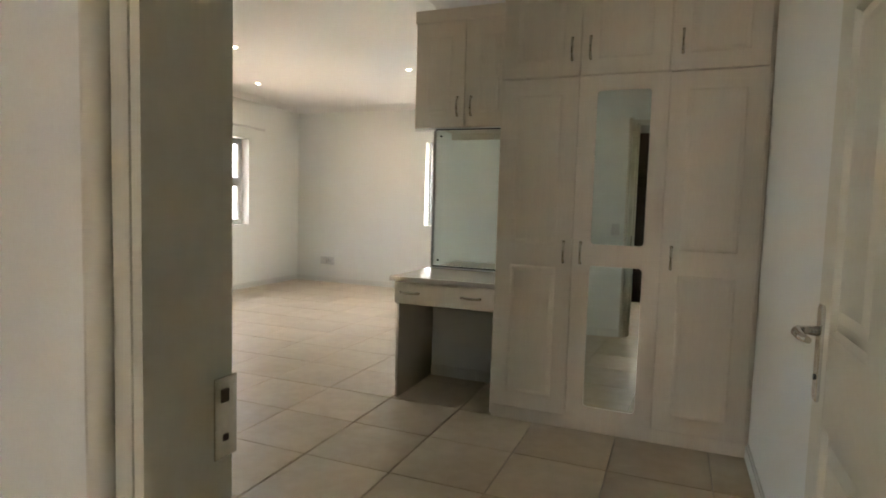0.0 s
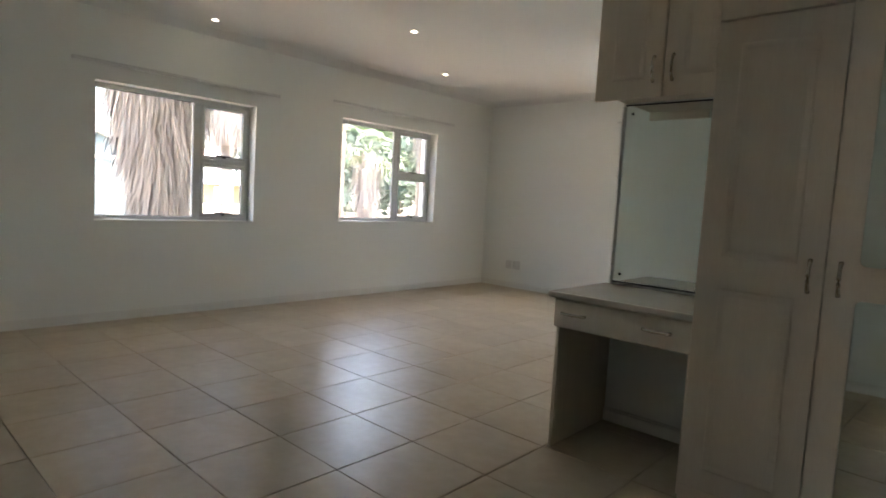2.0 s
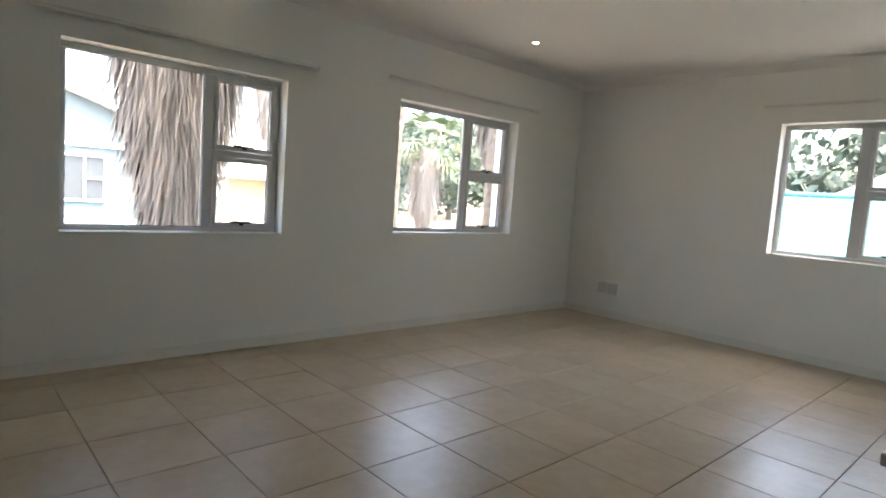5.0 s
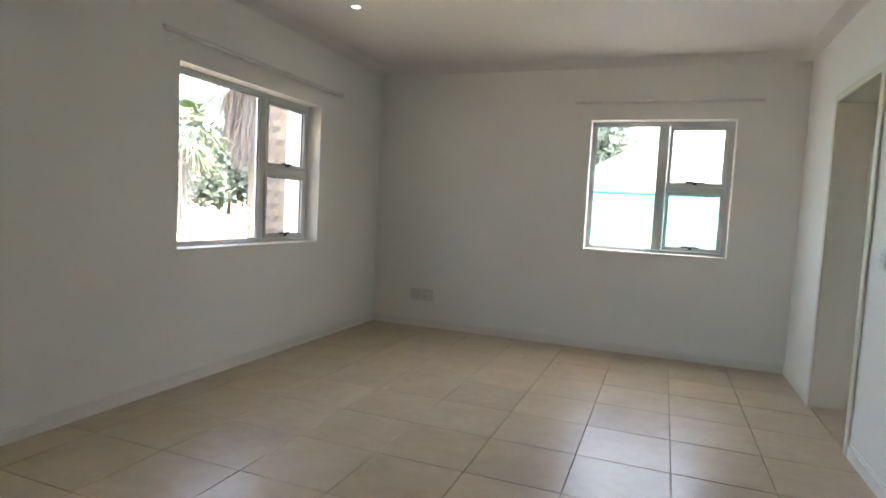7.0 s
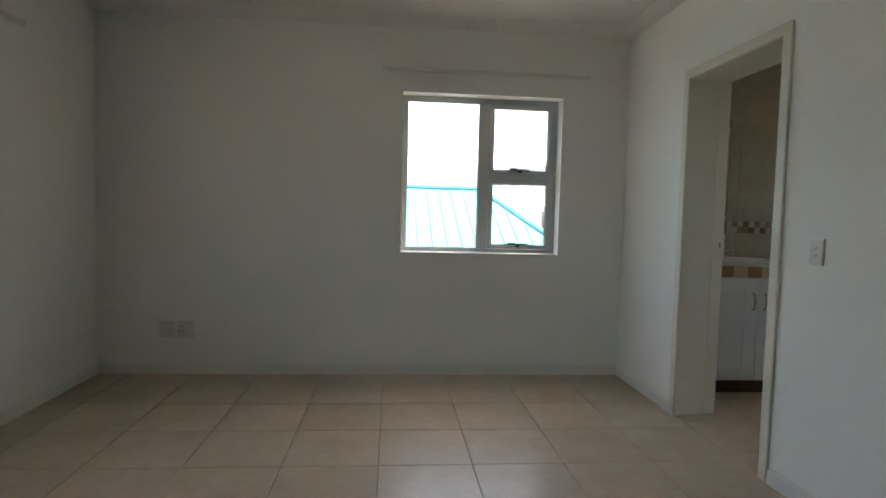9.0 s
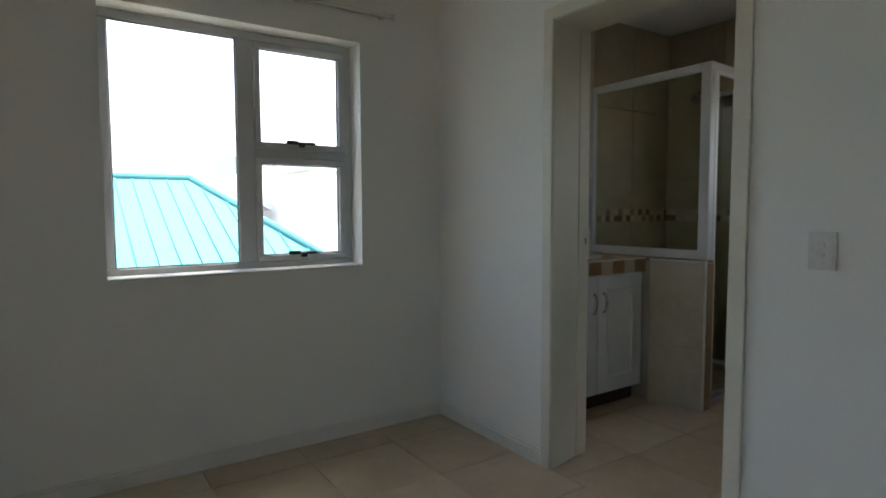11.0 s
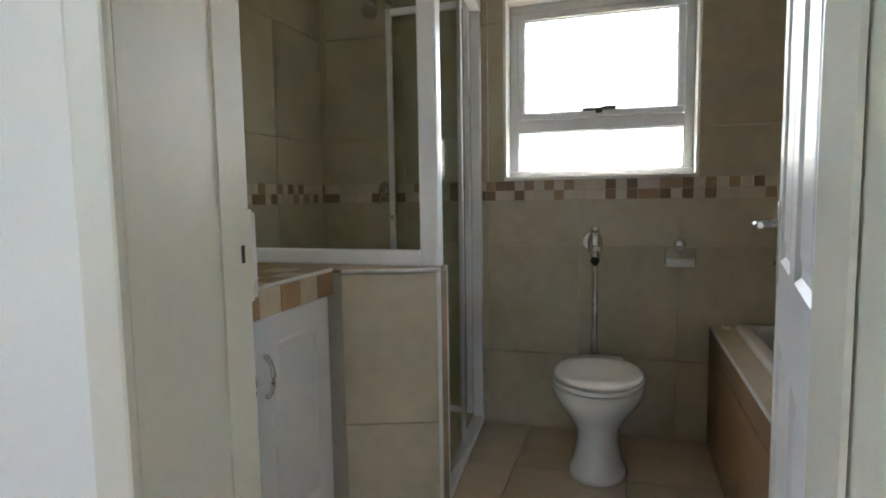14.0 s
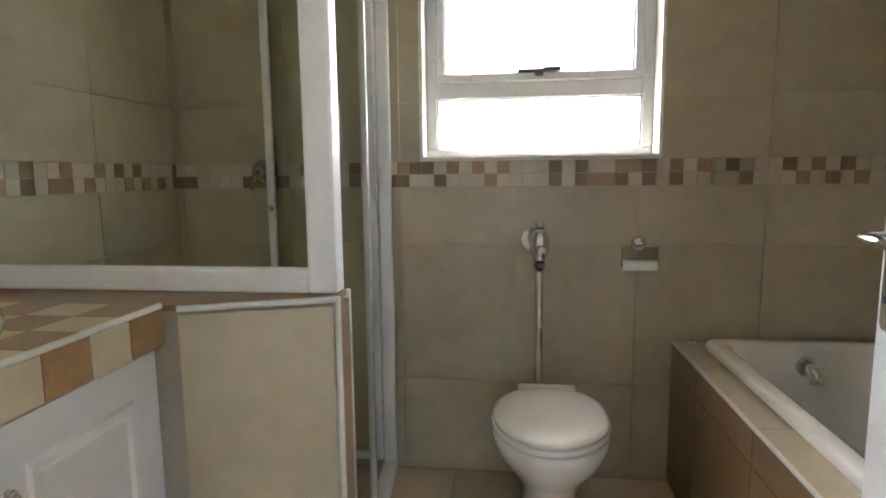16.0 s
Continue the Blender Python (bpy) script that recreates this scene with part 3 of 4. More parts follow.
XD0, XD1, YD = -1.305, wx[0] - 0.002, 2.715
desk = thing("dressing_table", "washed-oak dressing table with a wide drawer and pale laminate top", "dressing table")
part("side_panel", box(B(), (XD0 + 0.02, YD + 0.02, 0), (XD0 + 0.038, YM - 0.002, 0.744), 0.001), WOOD, desk)
part("side_panel", box(B(), (XD1 - 0.018, YD + 0.02, 0), (XD1, YM - 0.015, 0.744), 0.001), WOOD, desk)
part("top", box(B(), (XD0 - 0.018, YD - 0.015, 0.7445), (XD1, YM - 0.0015, 0.774), 0.007, 3), DESKTOP, desk, "pale laminate desktop with rounded edge")
part("drawer_rail", box(B(), (XD0 + 0.039, YD + 0.14, 0.62), (XD1 - 0.019, YM - 0.02, 0.7435)), WOOD, desk)
dr = part("drawer_front", box(B(), (XD0 + 0.012, YD, 0.602), (XD1 - 0.002, YD + 0.018, 0.738), 0.004), WOOD, desk)
bow_handle(dr, -1.185, YD, 0.674, False, 0.12)
bow_handle(dr, -0.785, YD, 0.674, False, 0.12)

mir = thing("wall_mirror", "tall frameless wall mirror screwed above the dressing table", "mirror")
part("edge_strip", box(B(), (XC + 0.001, YM - 0.02, 0.7755), (XC + 0.014, YM - 0.001, 1.742), 0.002), PLASTIC, mir)
part("glass", box(B(), (XC + 0.0145, YM - 0.007, 0.794), (XD1 - 0.001, YM - 0.001, 1.742), 0.0005), MIRROR, mir, "mirror glass with a greenish tint")
for x in (XC + 0.055,):
    for z in (0.832, 1.70):
        part("screw_cap", tube(B(), [(x, YM - 0.0072, z), (x, YM - 0.0115, z)], 0.007, 12), BLACK, mir)
for z in (0.788, 1.746):
    part("channel", box(B(), (XC + 0.0145, YM - 0.009, z - 0.004), (XD1 - 0.001, YM - 0.001, z + 0.004)), BLACK, mir)

YU = 2.945
up = thing("overhead_cabinet", "washed-oak overhead cabinet with two doors above the mirror", "cabinet")
ux0, ux1, uz0, uz1 = -1.288, wx[0] - 0.003, 1.755, 2.365
part("body", box(B(), (ux0 + 0.002, YU + 0.021, uz0 + 0.004), (ux1, YM - 0.002, uz1)), WOOD, up)
um = (ux0 + ux1) / 2 + 0.012
cabinet_door(up, ux0, um - g, 1.712, uz1, YU, fields=[(1.80, uz1 - 0.09)], handle=(um - 0.045, 1.84))
cabinet_door(up, um + g, ux1, 1.712, uz1, YU, fields=[(1.80, uz1 - 0.09)], handle=(um + 0.045, 1.84))
part("cornice_board", box(B(), (ux0 - 0.008, YU - 0.006, uz1 + 0.001), (ux1, YM - 0.003, 2.445), 0.003), WOOD, up)


# ---- switches and sockets ----
def wall_plate(name, label, axis, u, z, fixed, sign, w, h, extras, category, t=0.012):
    p = thing(name, label, category)
    def P(a, v, zz):
        return (fixed + sign * v, a, zz) if axis == "x" else (a, fixed + sign * v, zz)
    part("plate", box(B(), P(u - w / 2, 0.0005, z - h / 2), P(u + w / 2, t, z + h / 2), 0.003, 2), PLASTIC, p)
    part("rim", box(B(), P(u - w * 0.40, t + 0.0003, z - h * 0.42), P(u + w * 0.40, t + 0.0025, z + h * 0.42), 0.001), PLASTIC, p)
    for nm, du, dz, ww, hh, mat in extras:
        part(nm, box(B(), P(u + du - ww / 2, t + 0.003, z + dz - hh / 2), P(u + du + ww / 2, t + 0.0075, z + dz + hh / 2), 0.0015), mat, p)
    return p


wall_plate("light_switch", "white double rocker light switch by the bathroom door", "x", 4.972, 1.092, XC, -1, 0.076, 0.112,
           [("rocker", 0.0, 0.018, 0.02, 0.013, PLASTIC), ("rocker", 0.0, -0.012, 0.02, 0.013, PLASTIC)], "light switch")
wall_plate("socket_outlet", "white wall socket outlet low on the wall", "y", -4.545, 0.328, YN, -1, 0.122, 0.122,
           [("pin_hole", -0.025, 0.022, 0.010, 0.008, BLACK), ("pin_hole", -0.038, -0.010, 0.008, 0.007, BLACK), ("pin_hole", -0.012, -0.010, 0.008, 0.007, BLACK), ("rocker", 0.035, -0.02, 0.016, 0.026, PLASTIC)], "socket")
wall_plate("blank_plate", "white blank aerial plate beside the socket", "y", -4.672, 0.328, YN, -1, 0.110, 0.118, [("screw", 0.0, 0.04, 0.006, 0.006, PLASTIC)], "wall plate")
tagged(wall_plate("light_switch", "white light switch on the entrance wall", "y", -0.375, 1.04, south(-0.375) + 0.012, 1, 0.076, 0.112,
                  [("rocker", 0.0, 0.012, 0.02, 0.03, PLASTIC)], "light switch"))


# ---- bathroom shell ----
setting("wall_bath_east", wall_with_holes(B(), "x", XT + 0.012, XTO, YBS - 0.1, YB + 0.2, -0.1, ZC + 0.1, [BW]), WGROUT, "tiled bathroom wall with the window opening", "wall")
setting("wall_bath_north", box(B(), (XCB, YB + 0.012, -0.1), (XT + 0.2, YB + 0.2, ZC + 0.1)), WGROUT, "tiled bathroom wall behind the shower", "wall")
setting("wall_bath_south", box(B(), (XCB, YBS - 0.15, -0.1), (XT + 0.2, YBS - 0.012, ZC + 0.1)), WGROUT, "tiled bathroom wall beside the bath", "wall")
setting("ceiling_bath", box(B(), (XCB, YBS - 0.1, ZC - 0.03), (XTO, YB + 0.15, ZC + 0.1)), CEIL, "white painted bathroom ceiling", "ceiling")
setting("trim_reveal", wall_with_holes(B(), "x", XT + 0.004, XT + 0.108, BW[0] - 0.010, BW[1] + 0.010, BW[2] - 0.006, BW[3] + 0.010, [(BW[0] + 0.001, BW[1] - 0.001, BW[2] + 0.001, BW[3] - 0.001)]), TRIM, "white trim lining the bathroom window reveal", "window trim")

# shower: low tiled wall, framed glass, sliding door
pony = thing("shower_half_wall", "low tiled half wall carrying the shower screen", "half wall")
px = [(0.015, 6.14), (0.105, 6.14), (0.105, YB), (-0.100, YB), (-0.100, 6.445)]
ins = [(0.027, 6.152), (0.095, 6.152), (0.095, YB), (-0.088, YB), (-0.088, 6.452)]
part("core", prism(B(), ins, 0.0, 0.900), WGROUT, pony)
a, b = Vector((0.015, 6.14, 0)), Vector((-0.100, 6.445, 0))
dv = (b - a).normalized()
nv = Vector((-dv.y, dv.x, 0))
for z0, z1 in ((0.002, 0.378), (0.382, 0.893)):
    m = B()
    q = [a + dv * 0.012, b, b - nv * 0.010, a + dv * 0.012 - nv * 0.010]
    prism(m, [(v.x, v.y) for v in q], z0, z1)
    part("tile", m, WTILE, pony)
for z0, z1 in ((0.002, 0.378), (0.382, 0.893)):
    part("tile", box(B(), (0.030, 6.140, z0), (0.094, 6.150, z1)), BTILE, pony)
part("tile_trim", tube(B(), [(0.020, 6.145, 0.0), (0.020, 6.145, 0.912)], 0.008, 8), PLASTIC, pony, "white plastic tile trim")
part("tile_trim", tube(B(), [(0.100, 6.145, 0.0), (0.100, 6.145, 0.912)], 0.008, 8), PLASTIC, pony)
part("tile_trim", tube(B(), [(0.018, 6.143, 0.906), (-0.098, 6.447, 0.906)], 0.007, 8), PLASTIC, pony)
part("cap_tile", prism(B(), [(0.022, 6.146), (0.100, 6.146), (0.100, YB), (-0.096, YB), (-0.096, 6.448)], 0.9005, 0.912), CBR, pony, "brown tile cap")

shower = thing("shower_enclosure", "white framed glass shower enclosure with a sliding door", "shower")
SX, ST = 0.055, 2.085
def sbar(lo, hi, name="frame_bar", mat=DOORW, bev=0.008):
    return part(name, box(B(), lo, hi, bev, 2), mat, shower)
sbar((SX - 0.022, 6.148, 0.914), (SX + 0.03, 6.215, ST), "corner_post")
sbar((SX - 0.02, YB - 0.065, 0.914), (SX + 0.02, YB - 0.001, ST))
sbar((SX - 0.022, 6.216, 0.9135), (SX + 0.022, YB - 0.066, 0.968))
sbar((SX - 0.02, 6.216, ST - 0.05), (SX + 0.02, YB - 0.066, ST))
gp = part("glass_panel", box(B(), (SX - 0.003, 6.213, 0.966), (SX + 0.003, YB - 0.063, ST - 0.048)), SHOWER, shower)
gp.visible_shadow = False
# the front stands a little askew: a fixed pane, and a leaf folded back against the wall
skew = Matrix.Translation((SX, 6.178, 0)) @ Matrix.Rotation(radians(4.2), 4, "Z") @ Matrix.Translation((-SX, -6.178, 0))
def fbar(lo, hi, name="frame_bar", mat=DOORW, bev=0.008):
    ob = sbar(lo, hi, name, mat, bev)
    ob.matrix_local = skew
    return ob
fbar((SX + 0.034, 6.152, ST - 0.055), (XT - 0.006, 6.204, ST), "head_rail")
fbar((0.110, 6.152, 0.001), (XT - 0.006, 6.210, 0.035), "floor_rail")
fbar((0.110, 6.158, 0.036), (0.142, 6.196, ST - 0.056), "jamb")
fbar((XT - 0.044, 6.154, 0.036), (XT - 0.008, 6.204, ST - 0.056), "jamb")
for u0, u1 in ((0.144, 0.166), (0.552, 0.578)):
    fbar((u0, 6.168, 0.07), (u1, 6.190, ST - 0.062), "stile", ALU, 0.003)
for z0, z1 in ((0.04, 0.069), (ST - 0.06, ST - 0.0565)):
    fbar((0.144, 6.1685, z0), (0.578, 6.1895, z1), "rail", ALU, 0.001)
gp = fbar((0.164, 6.176, 0.068), (0.554, 6.182, ST - 0.062), "glass_panel", SHOWER, 0.0)
gp.visible_shadow = False
lx0, lx1 = 0.934, 0.958
leaf = part("door_leaf", box(B(), (lx0, 6.672, 0.05), (lx1, 6.700, ST), 0.004), DOORW, shower, "white framed glass leaf folded open")
for lo, hi in (((lx0, 6.272, 0.05), (lx1, 6.300, ST)), ((lx0, 6.3005, 0.05), (lx1, 6.6715, 0.08)), ((lx0, 6.3005, ST - 0.035), (lx1, 6.6715, ST))):
    part("leaf_bar", box(B(), lo, hi, 0.004), DOORW, leaf)
gp = part("leaf_glass", box(B(), (0.943, 6.299, 0.079), (0.949, 6.673, ST - 0.034)), SHOWER, leaf)
gp.visible_shadow = False
part("knob", tube(B(), [(0.934, 6.686, 1.05), (0.915, 6.686, 1.05)], 0.011, 10), CHROME, shower)

head = thing("wall_shower", "chrome shower head on a short wall arm", "shower head")
part("arm", tube(B(), [(XT, 6.70, 2.13), (XT - 0.05, 6.70, 2.14), (XT - 0.14, 6.70, 2.12), (XT - 0.20, 6.70, 2.07)], 0.010, 10), CHROME, head)
part("flange", tube(B(), [(XT, 6.70, 2.13), (XT - 0.008, 6.70, 2.13)], 0.03, 16), CHROME, head)
part("rose", tube(B(), [(XT - 0.195, 6.70, 2.078), (XT - 0.225, 6.70, 2.04), (XT - 0.245, 6.70, 2.016)], [0.014, 0.034, 0.036], 16), CHROME, head)
mixer = thing("shower_mixer", "chrome shower mixer tap on the tiled wall", "tap")
part("plate", tube(B(), [(XT, 6.735, 1.19), (XT - 0.008, 6.735, 1.19), (XT - 0.014, 6.735, 1.19)], [0.045, 0.044, 0.03], 20), CHROME, mixer)
part("body", tube(B(), [(XT - 0.012, 6.735, 1.19), (XT - 0.055, 6.735, 1.19)], [0.026, 0.022], 14), CHROME, mixer)
part("lever", tube(B(), [(XT - 0.05, 6.735, 1.19), (XT - 0.07, 6.745, 1.15), (XT - 0.075, 6.75, 1.12)], [0.010, 0.008, 0.007], 10), CHROME, mixer)

# vanity
YV = 6.475
van = thing("vanity_cabinet", "white two-door vanity cabinet under a tiled counter", "vanity cabinet")
vx0, vx1 = XCB + 0.003, -0.103
part("body", box(B(), (vx0, YV + 0.04, 0.10), (vx1, YB - 0.002, 0.828)), DOORW, van)
part("plinth", box(B(), (vx0, YV + 0.09, 0.0), (vx1, YV + 0.105, 0.0995)), BROWN, van)
for x0, x1, hx in ((vx0 + 0.003, -0.518, -0.556), (-0.514, vx1 - 0.004, -0.472)):
    d = part("door", box(B(), (x0, YV + 0.02, 0.105), (x1, YV + 0.0385, 0.822), 0.003), DOORW, van)
    m = B()
    i = 0.075
    q = lambda s, dd: [(x0 + i + s, YV + 0.02 - dd, 0.105 + i + s), (x1 - i - s, YV + 0.02 - dd, 0.105 + i + s), (x1 - i - s, YV + 0.02 - dd, 0.822 - i - s), (x0 + i + s, YV + 0.02 - dd, 0.822 - i - s)]
    loft(m, [q(0, -0.0005), q(0.008, 0.005), q(0.02, 0.005), q(0.03, 0.001)], False, True, smooth=False)
    part("raised_field", m, DOORW, d)
    bow_handle(d, hx, YV + 0.02, 0.660, True, 0.115, CHROME, "chrome bow handle")
ctop = thing("vanity_counter", "counter clad in chequered brown and cream tiles", "counter")
part("slab", box(B(), (vx0, YV + 0.008, 0.830), (vx1, YB - 0.001, 0.909)), WGROUT, ctop)
part("tile_trim", tube(B(), [(vx0, YV + 0.004, 0.914), (vx1 - 0.003, YV + 0.004, 0.914)], 0.0065, 8), PLASTIC, ctop, "white plastic tile trim")
n = 9
tw = (vx1 - vx0) / n
for i in range(n):
    part("tile", box(B(), (vx0 + i * tw + 0.001, YV, 0.832), (vx0 + (i + 1) * tw - 0.001, YV + 0.0075, 0.908)), CBR if i % 2 == 0 else CCR, ctop)
for i in range(n):
    for j in range(6):
        y0t = YV + 0.012 + j * 0.103
        part("tile", box(B(), (vx0 + i * tw + 0.001, y0t + 0.001, 0.9092), (vx0 + (i + 1) * tw - 0.001, min(y0t + 0.102, YB - 0.002), 0.915)), CCR if (i + j) % 2 else CBR, ctop)

basin = thing("wash_basin", "oval cream ceramic drop-in wash basin", "basin")
bx, by = -0.500, 6.785
ringz = [(0.9155, 0.265, 0.215), (0.934, 0.268, 0.218), (0.944, 0.258, 0.208), (0.944, 0.228, 0.178), (0.935, 0.214, 0.164), (0.90, 0.20, 0.15), (0.86, 0.17, 0.125), (0.835, 0.11, 0.08), (0.83, 0.03, 0.03)]
part("bowl", loft(B(), [oval(bx, by, z, a, b, 40) for z, a, b in ringz], False, True), CERAMIC, basin, recalc=False)
part("drain", tube(B(), [(bx, by, 0.829), (bx, by, 0.833)], 0.022, 16), CHROME, basin)
tap = thing("basin_mixer", "chrome basin mixer behind the wash basin", "tap")
part("body", tube(B(), [(bx, by + 0.235, 0.916), (bx, by + 0.235, 0.99), (bx, by + 0.235, 1.02)], [0.026, 0.022, 0.020], 16), CHROME, tap)
part("spout", tube(B(), [(bx, by + 0.23, 0.975), (bx, by + 0.16, 1.0), (bx, by + 0.10, 0.99)], [0.016, 0.013, 0.011], 12), CHROME, tap)
part("lever", tube(B(), [(bx, by + 0.235, 1.02), (bx, by + 0.20, 1.05), (bx, by + 0.15, 1.065)], [0.016, 0.009, 0.006], 10), CHROME, tap)
bm_ = thing("bathroom_mirror", "frameless rectangular mirror on the tiled wall", "mirror")
part("glass", box(B(), (-0.90, YB - 0.007, 1.26), (-0.42, YB - 0.001, 2.02), 0.0005), MIRROR, bm_)

# toilet
wc = thing("toilet", "white ceramic pedestal toilet with closed lid", "toilet")
tx, ty = 0.565, 5.645
rings = []
for z, cx, rx, ry in ((0.0, 0.60, 0.155, 0.120), (0.02, 0.60, 0.150, 0.115), (0.06, 0.60, 0.135, 0.098), (0.14, 0.605, 0.125, 0.085), (0.20, 0.60, 0.135, 0.092), (0.26, 0.585, 0.175, 0.125), (0.31, 0.572, 0.212, 0.158), (0.345, 0.566, 0.228, 0.174), (0.365, 0.565, 0.232, 0.180), (0.388, 0.565, 0.233, 0.181), (0.395, 0.565, 0.225, 0.173)):
    rings.append(oval(cx, ty, z, rx, ry, 40, 0.8))
part("bowl", loft(B(), rings), CERAMIC, wc)
part("spigot", box(B(), (0.72, ty - 0.09, 0.20), (0.93, ty + 0.09, 0.38), 0.05, 4), CERAMIC, wc)
part("seat", loft(B(), [oval(tx, ty, z, rx, ry, 40, 0.8) for z, rx, ry in ((0.397, 0.222, 0.175), (0.400, 0.230, 0.183), (0.412, 0.230, 0.183), (0.415, 0.224, 0.178))]), SEAT, wc)
part("lid", loft(B(), [oval(tx, ty, z, rx, ry, 40, 0.8) for z, rx, ry in ((0.4165, 0.216, 0.170), (0.420, 0.224, 0.178), (0.430, 0.223, 0.177), (0.437, 0.205, 0.160), (0.439, 0.15, 0.115))]), SEAT, wc)
part("hinge_block", box(B(), (0.775, ty - 0.10, 0.400), (0.83, ty + 0.10, 0.428), 0.006, 2), SEAT, wc)
fl = thing("flush_valve", "chrome exposed flush valve and pipe on the wall", "flush valve")
fy = 5.672
part("pipe", tube(B(), [(0.845, fy, 0.385), (0.845, fy, 0.60), (0.845, fy, 0.86)], 0.0145, 14), CHROME, fl)
part("collar", tube(B(), [(0.845, fy, 0.845), (0.845, fy, 0.862)], 0.021, 14), BLACK, fl, "black rubber collar")
part("body", tube(B(), [(0.845, fy, 0.862), (0.845, fy, 0.885), (0.845, fy, 0.90), (0.845, fy, 0.945), (0.845, fy, 0.965), (0.845, fy, 0.985)], [0.017, 0.024, 0.032, 0.034, 0.028, 0.016], 18), CHROME, fl)
part("button", tube(B(), [(0.845, fy, 0.985), (0.845, fy, 1.005)], [0.018, 0.016], 14), CHROME, fl)
part("inlet", tube(B(), [(0.86, fy + 0.005, 0.93), (XT - 0.01, fy + 0.02, 0.93)], [0.022, 0.02], 14), CHROME, fl)
part("flange", tube(B(), [(XT - 0.014, fy + 0.02, 0.93), (XT, fy + 0.02, 0.93)], 0.042, 18), CHROME, fl)
part("regulator", tube(B(), [(0.815, fy - 0.004, 0.915), (0.798, fy - 0.006, 0.912)], [0.014, 0.012], 12), CHROME, fl)
rh = thing("toilet_roll_holder", "chrome wire toilet roll holder on the tiled wall", "roll holder")
ry0, ry1, rz = 5.243, 5.372, 0.838
part("rose", tube(B(), [(XT, 5.307, 0.912), (XT - 0.012, 5.307, 0.912), (XT - 0.018, 5.307, 0.912)], [0.028, 0.026, 0.012], 16), CHROME, rh)
part("wire", tube(B(), [(XT - 0.016, 5.307, 0.912), (XT - 0.03, 5.307, 0.908), (XT - 0.035, ry0, 0.908), (XT - 0.037, ry0, rz), (XT - 0.037, ry1, rz), (XT - 0.035, ry1, 0.908), (XT - 0.03, 5.312, 0.908)], 0.0035, 8), CHROME, rh)
part("roll_core", tube(B(), [(XT - 0.037, ry0 + 0.006, rz), (XT - 0.037, ry1 - 0.006, rz)], 0.019, 18), PAPER, rh, "white spindle with a last turn of paper")

# bath
YF, ZB = 5.176, 0.548
bath = thing("built_in_bath", "cream acrylic bath set in a brown tiled surround", "bath")
x0, x1 = XCB + 0.002, XT - 0.002
part("surround_core", box(B(), (x0, YF - 0.030, 0.0), (x1, YF - 0.010, ZB - 0.012)), WGROUT, bath)
for lo, hi in (((x0, YF - 0.125, ZB - 0.03), (x1, YF - 0.009, ZB - 0.01)), ((x0, YBS, ZB - 0.03), (x1, 4.47, ZB - 0.01)), ((0.925, 4.47, ZB - 0.03), (x1, YF - 0.125, ZB - 0.01)), ((x0, 4.47, ZB - 0.03), (-0.75, YF - 0.125, ZB - 0.01))):
    part("ledge_core", box(B(), lo, hi), WGROUT, bath)
e = x1
k = 0
for wdt in (0.30, 0.44, 0.44, 0.44, 0.44):
    s0 = max(e - wdt, x0)
    if e - s0 > 0.02:
        part("tile", box(B(), (s0 + 0.002, YF - 0.0095, 0.003), (e - 0.002, YF, 0.448)), BTILE, bath)
        part("tile", box(B(), (s0 + 0.002, YF - 0.0095, 0.452), (e - 0.002, YF, ZB - 0.004)), BTILE, bath)
        part("ledge_tile", box(B(), (s0 + 0.002, YF - 0.120, ZB - 0.0095), (e - 0.002, YF - 0.004, ZB)), WTILE, bath)
    e = s0
part("tile_trim", tube(B(), [(x0, YF - 0.004, ZB - 0.003), (x1, YF - 0.004, ZB - 0.003)], 0.006, 8), ALU, bath)
def rrect(x0, x1, y0, y1, z, r, n=6):
    out = []
    for cx, cy, a0 in ((x1 - r, y1 - r, 0), (x0 + r, y1 - r, 90), (x0 + r, y0 + r, 180), (x1 - r, y0 + r, 270)):
        for i in range(n + 1):
            a = radians(a0 + 90 * i / n)
            out.append((cx + r * math.cos(a), cy + r * math.sin(a), z))
    return out
tubr = [(0.0, 0.553, 0.05), (0.0, 0.568, 0.05), (0.006, 0.577, 0.05), (0.014, 0.580, 0.05), (0.045, 0.580, 0.06), (0.058, 0.574, 0.07), (0.066, 0.555, 0.08), (0.08, 0.42, 0.10), (0.11, 0.26, 0.12), (0.15, 0.20, 0.12)]
part("tub", loft(B(), [rrect(-0.78 + i, 0.945 - i, 4.45 + i, 5.085 - i, z, r) for i, z, r in tubr], False, True), CERAMIC, bath, "cream acrylic tub", recalc=False)
sp = thing("bath_spout", "chrome bath spout at the end of the tub", "tap")
part("flange", tube(B(), [(0.872, 4.76, 0.505), (0.858, 4.76, 0.505)], [0.036, 0.034], 18), CHROME, sp)
part("spout", tube(B(), [(0.862, 4.76, 0.505), (0.83, 4.76, 0.505), (0.805, 4.76, 0.492), (0.795, 4.76, 0.465)], [0.022, 0.022, 0.021, 0.019], 14), CHROME, sp)
soap = thing("bath_plug", "small white plug lying on the bath ledge", "plug")
part("disc", tube(B(), [(0.955, 5.115, ZB + 0.0005), (0.955, 5.115, ZB + 0.010)], [0.018, 0.015], 14), PLASTIC, soap)
part("ring", tube(B(), [(0.955, 5.115, ZB + 0.010), (0.955, 5.115, ZB + 0.018)], 0.005, 8), CHROME, soap)


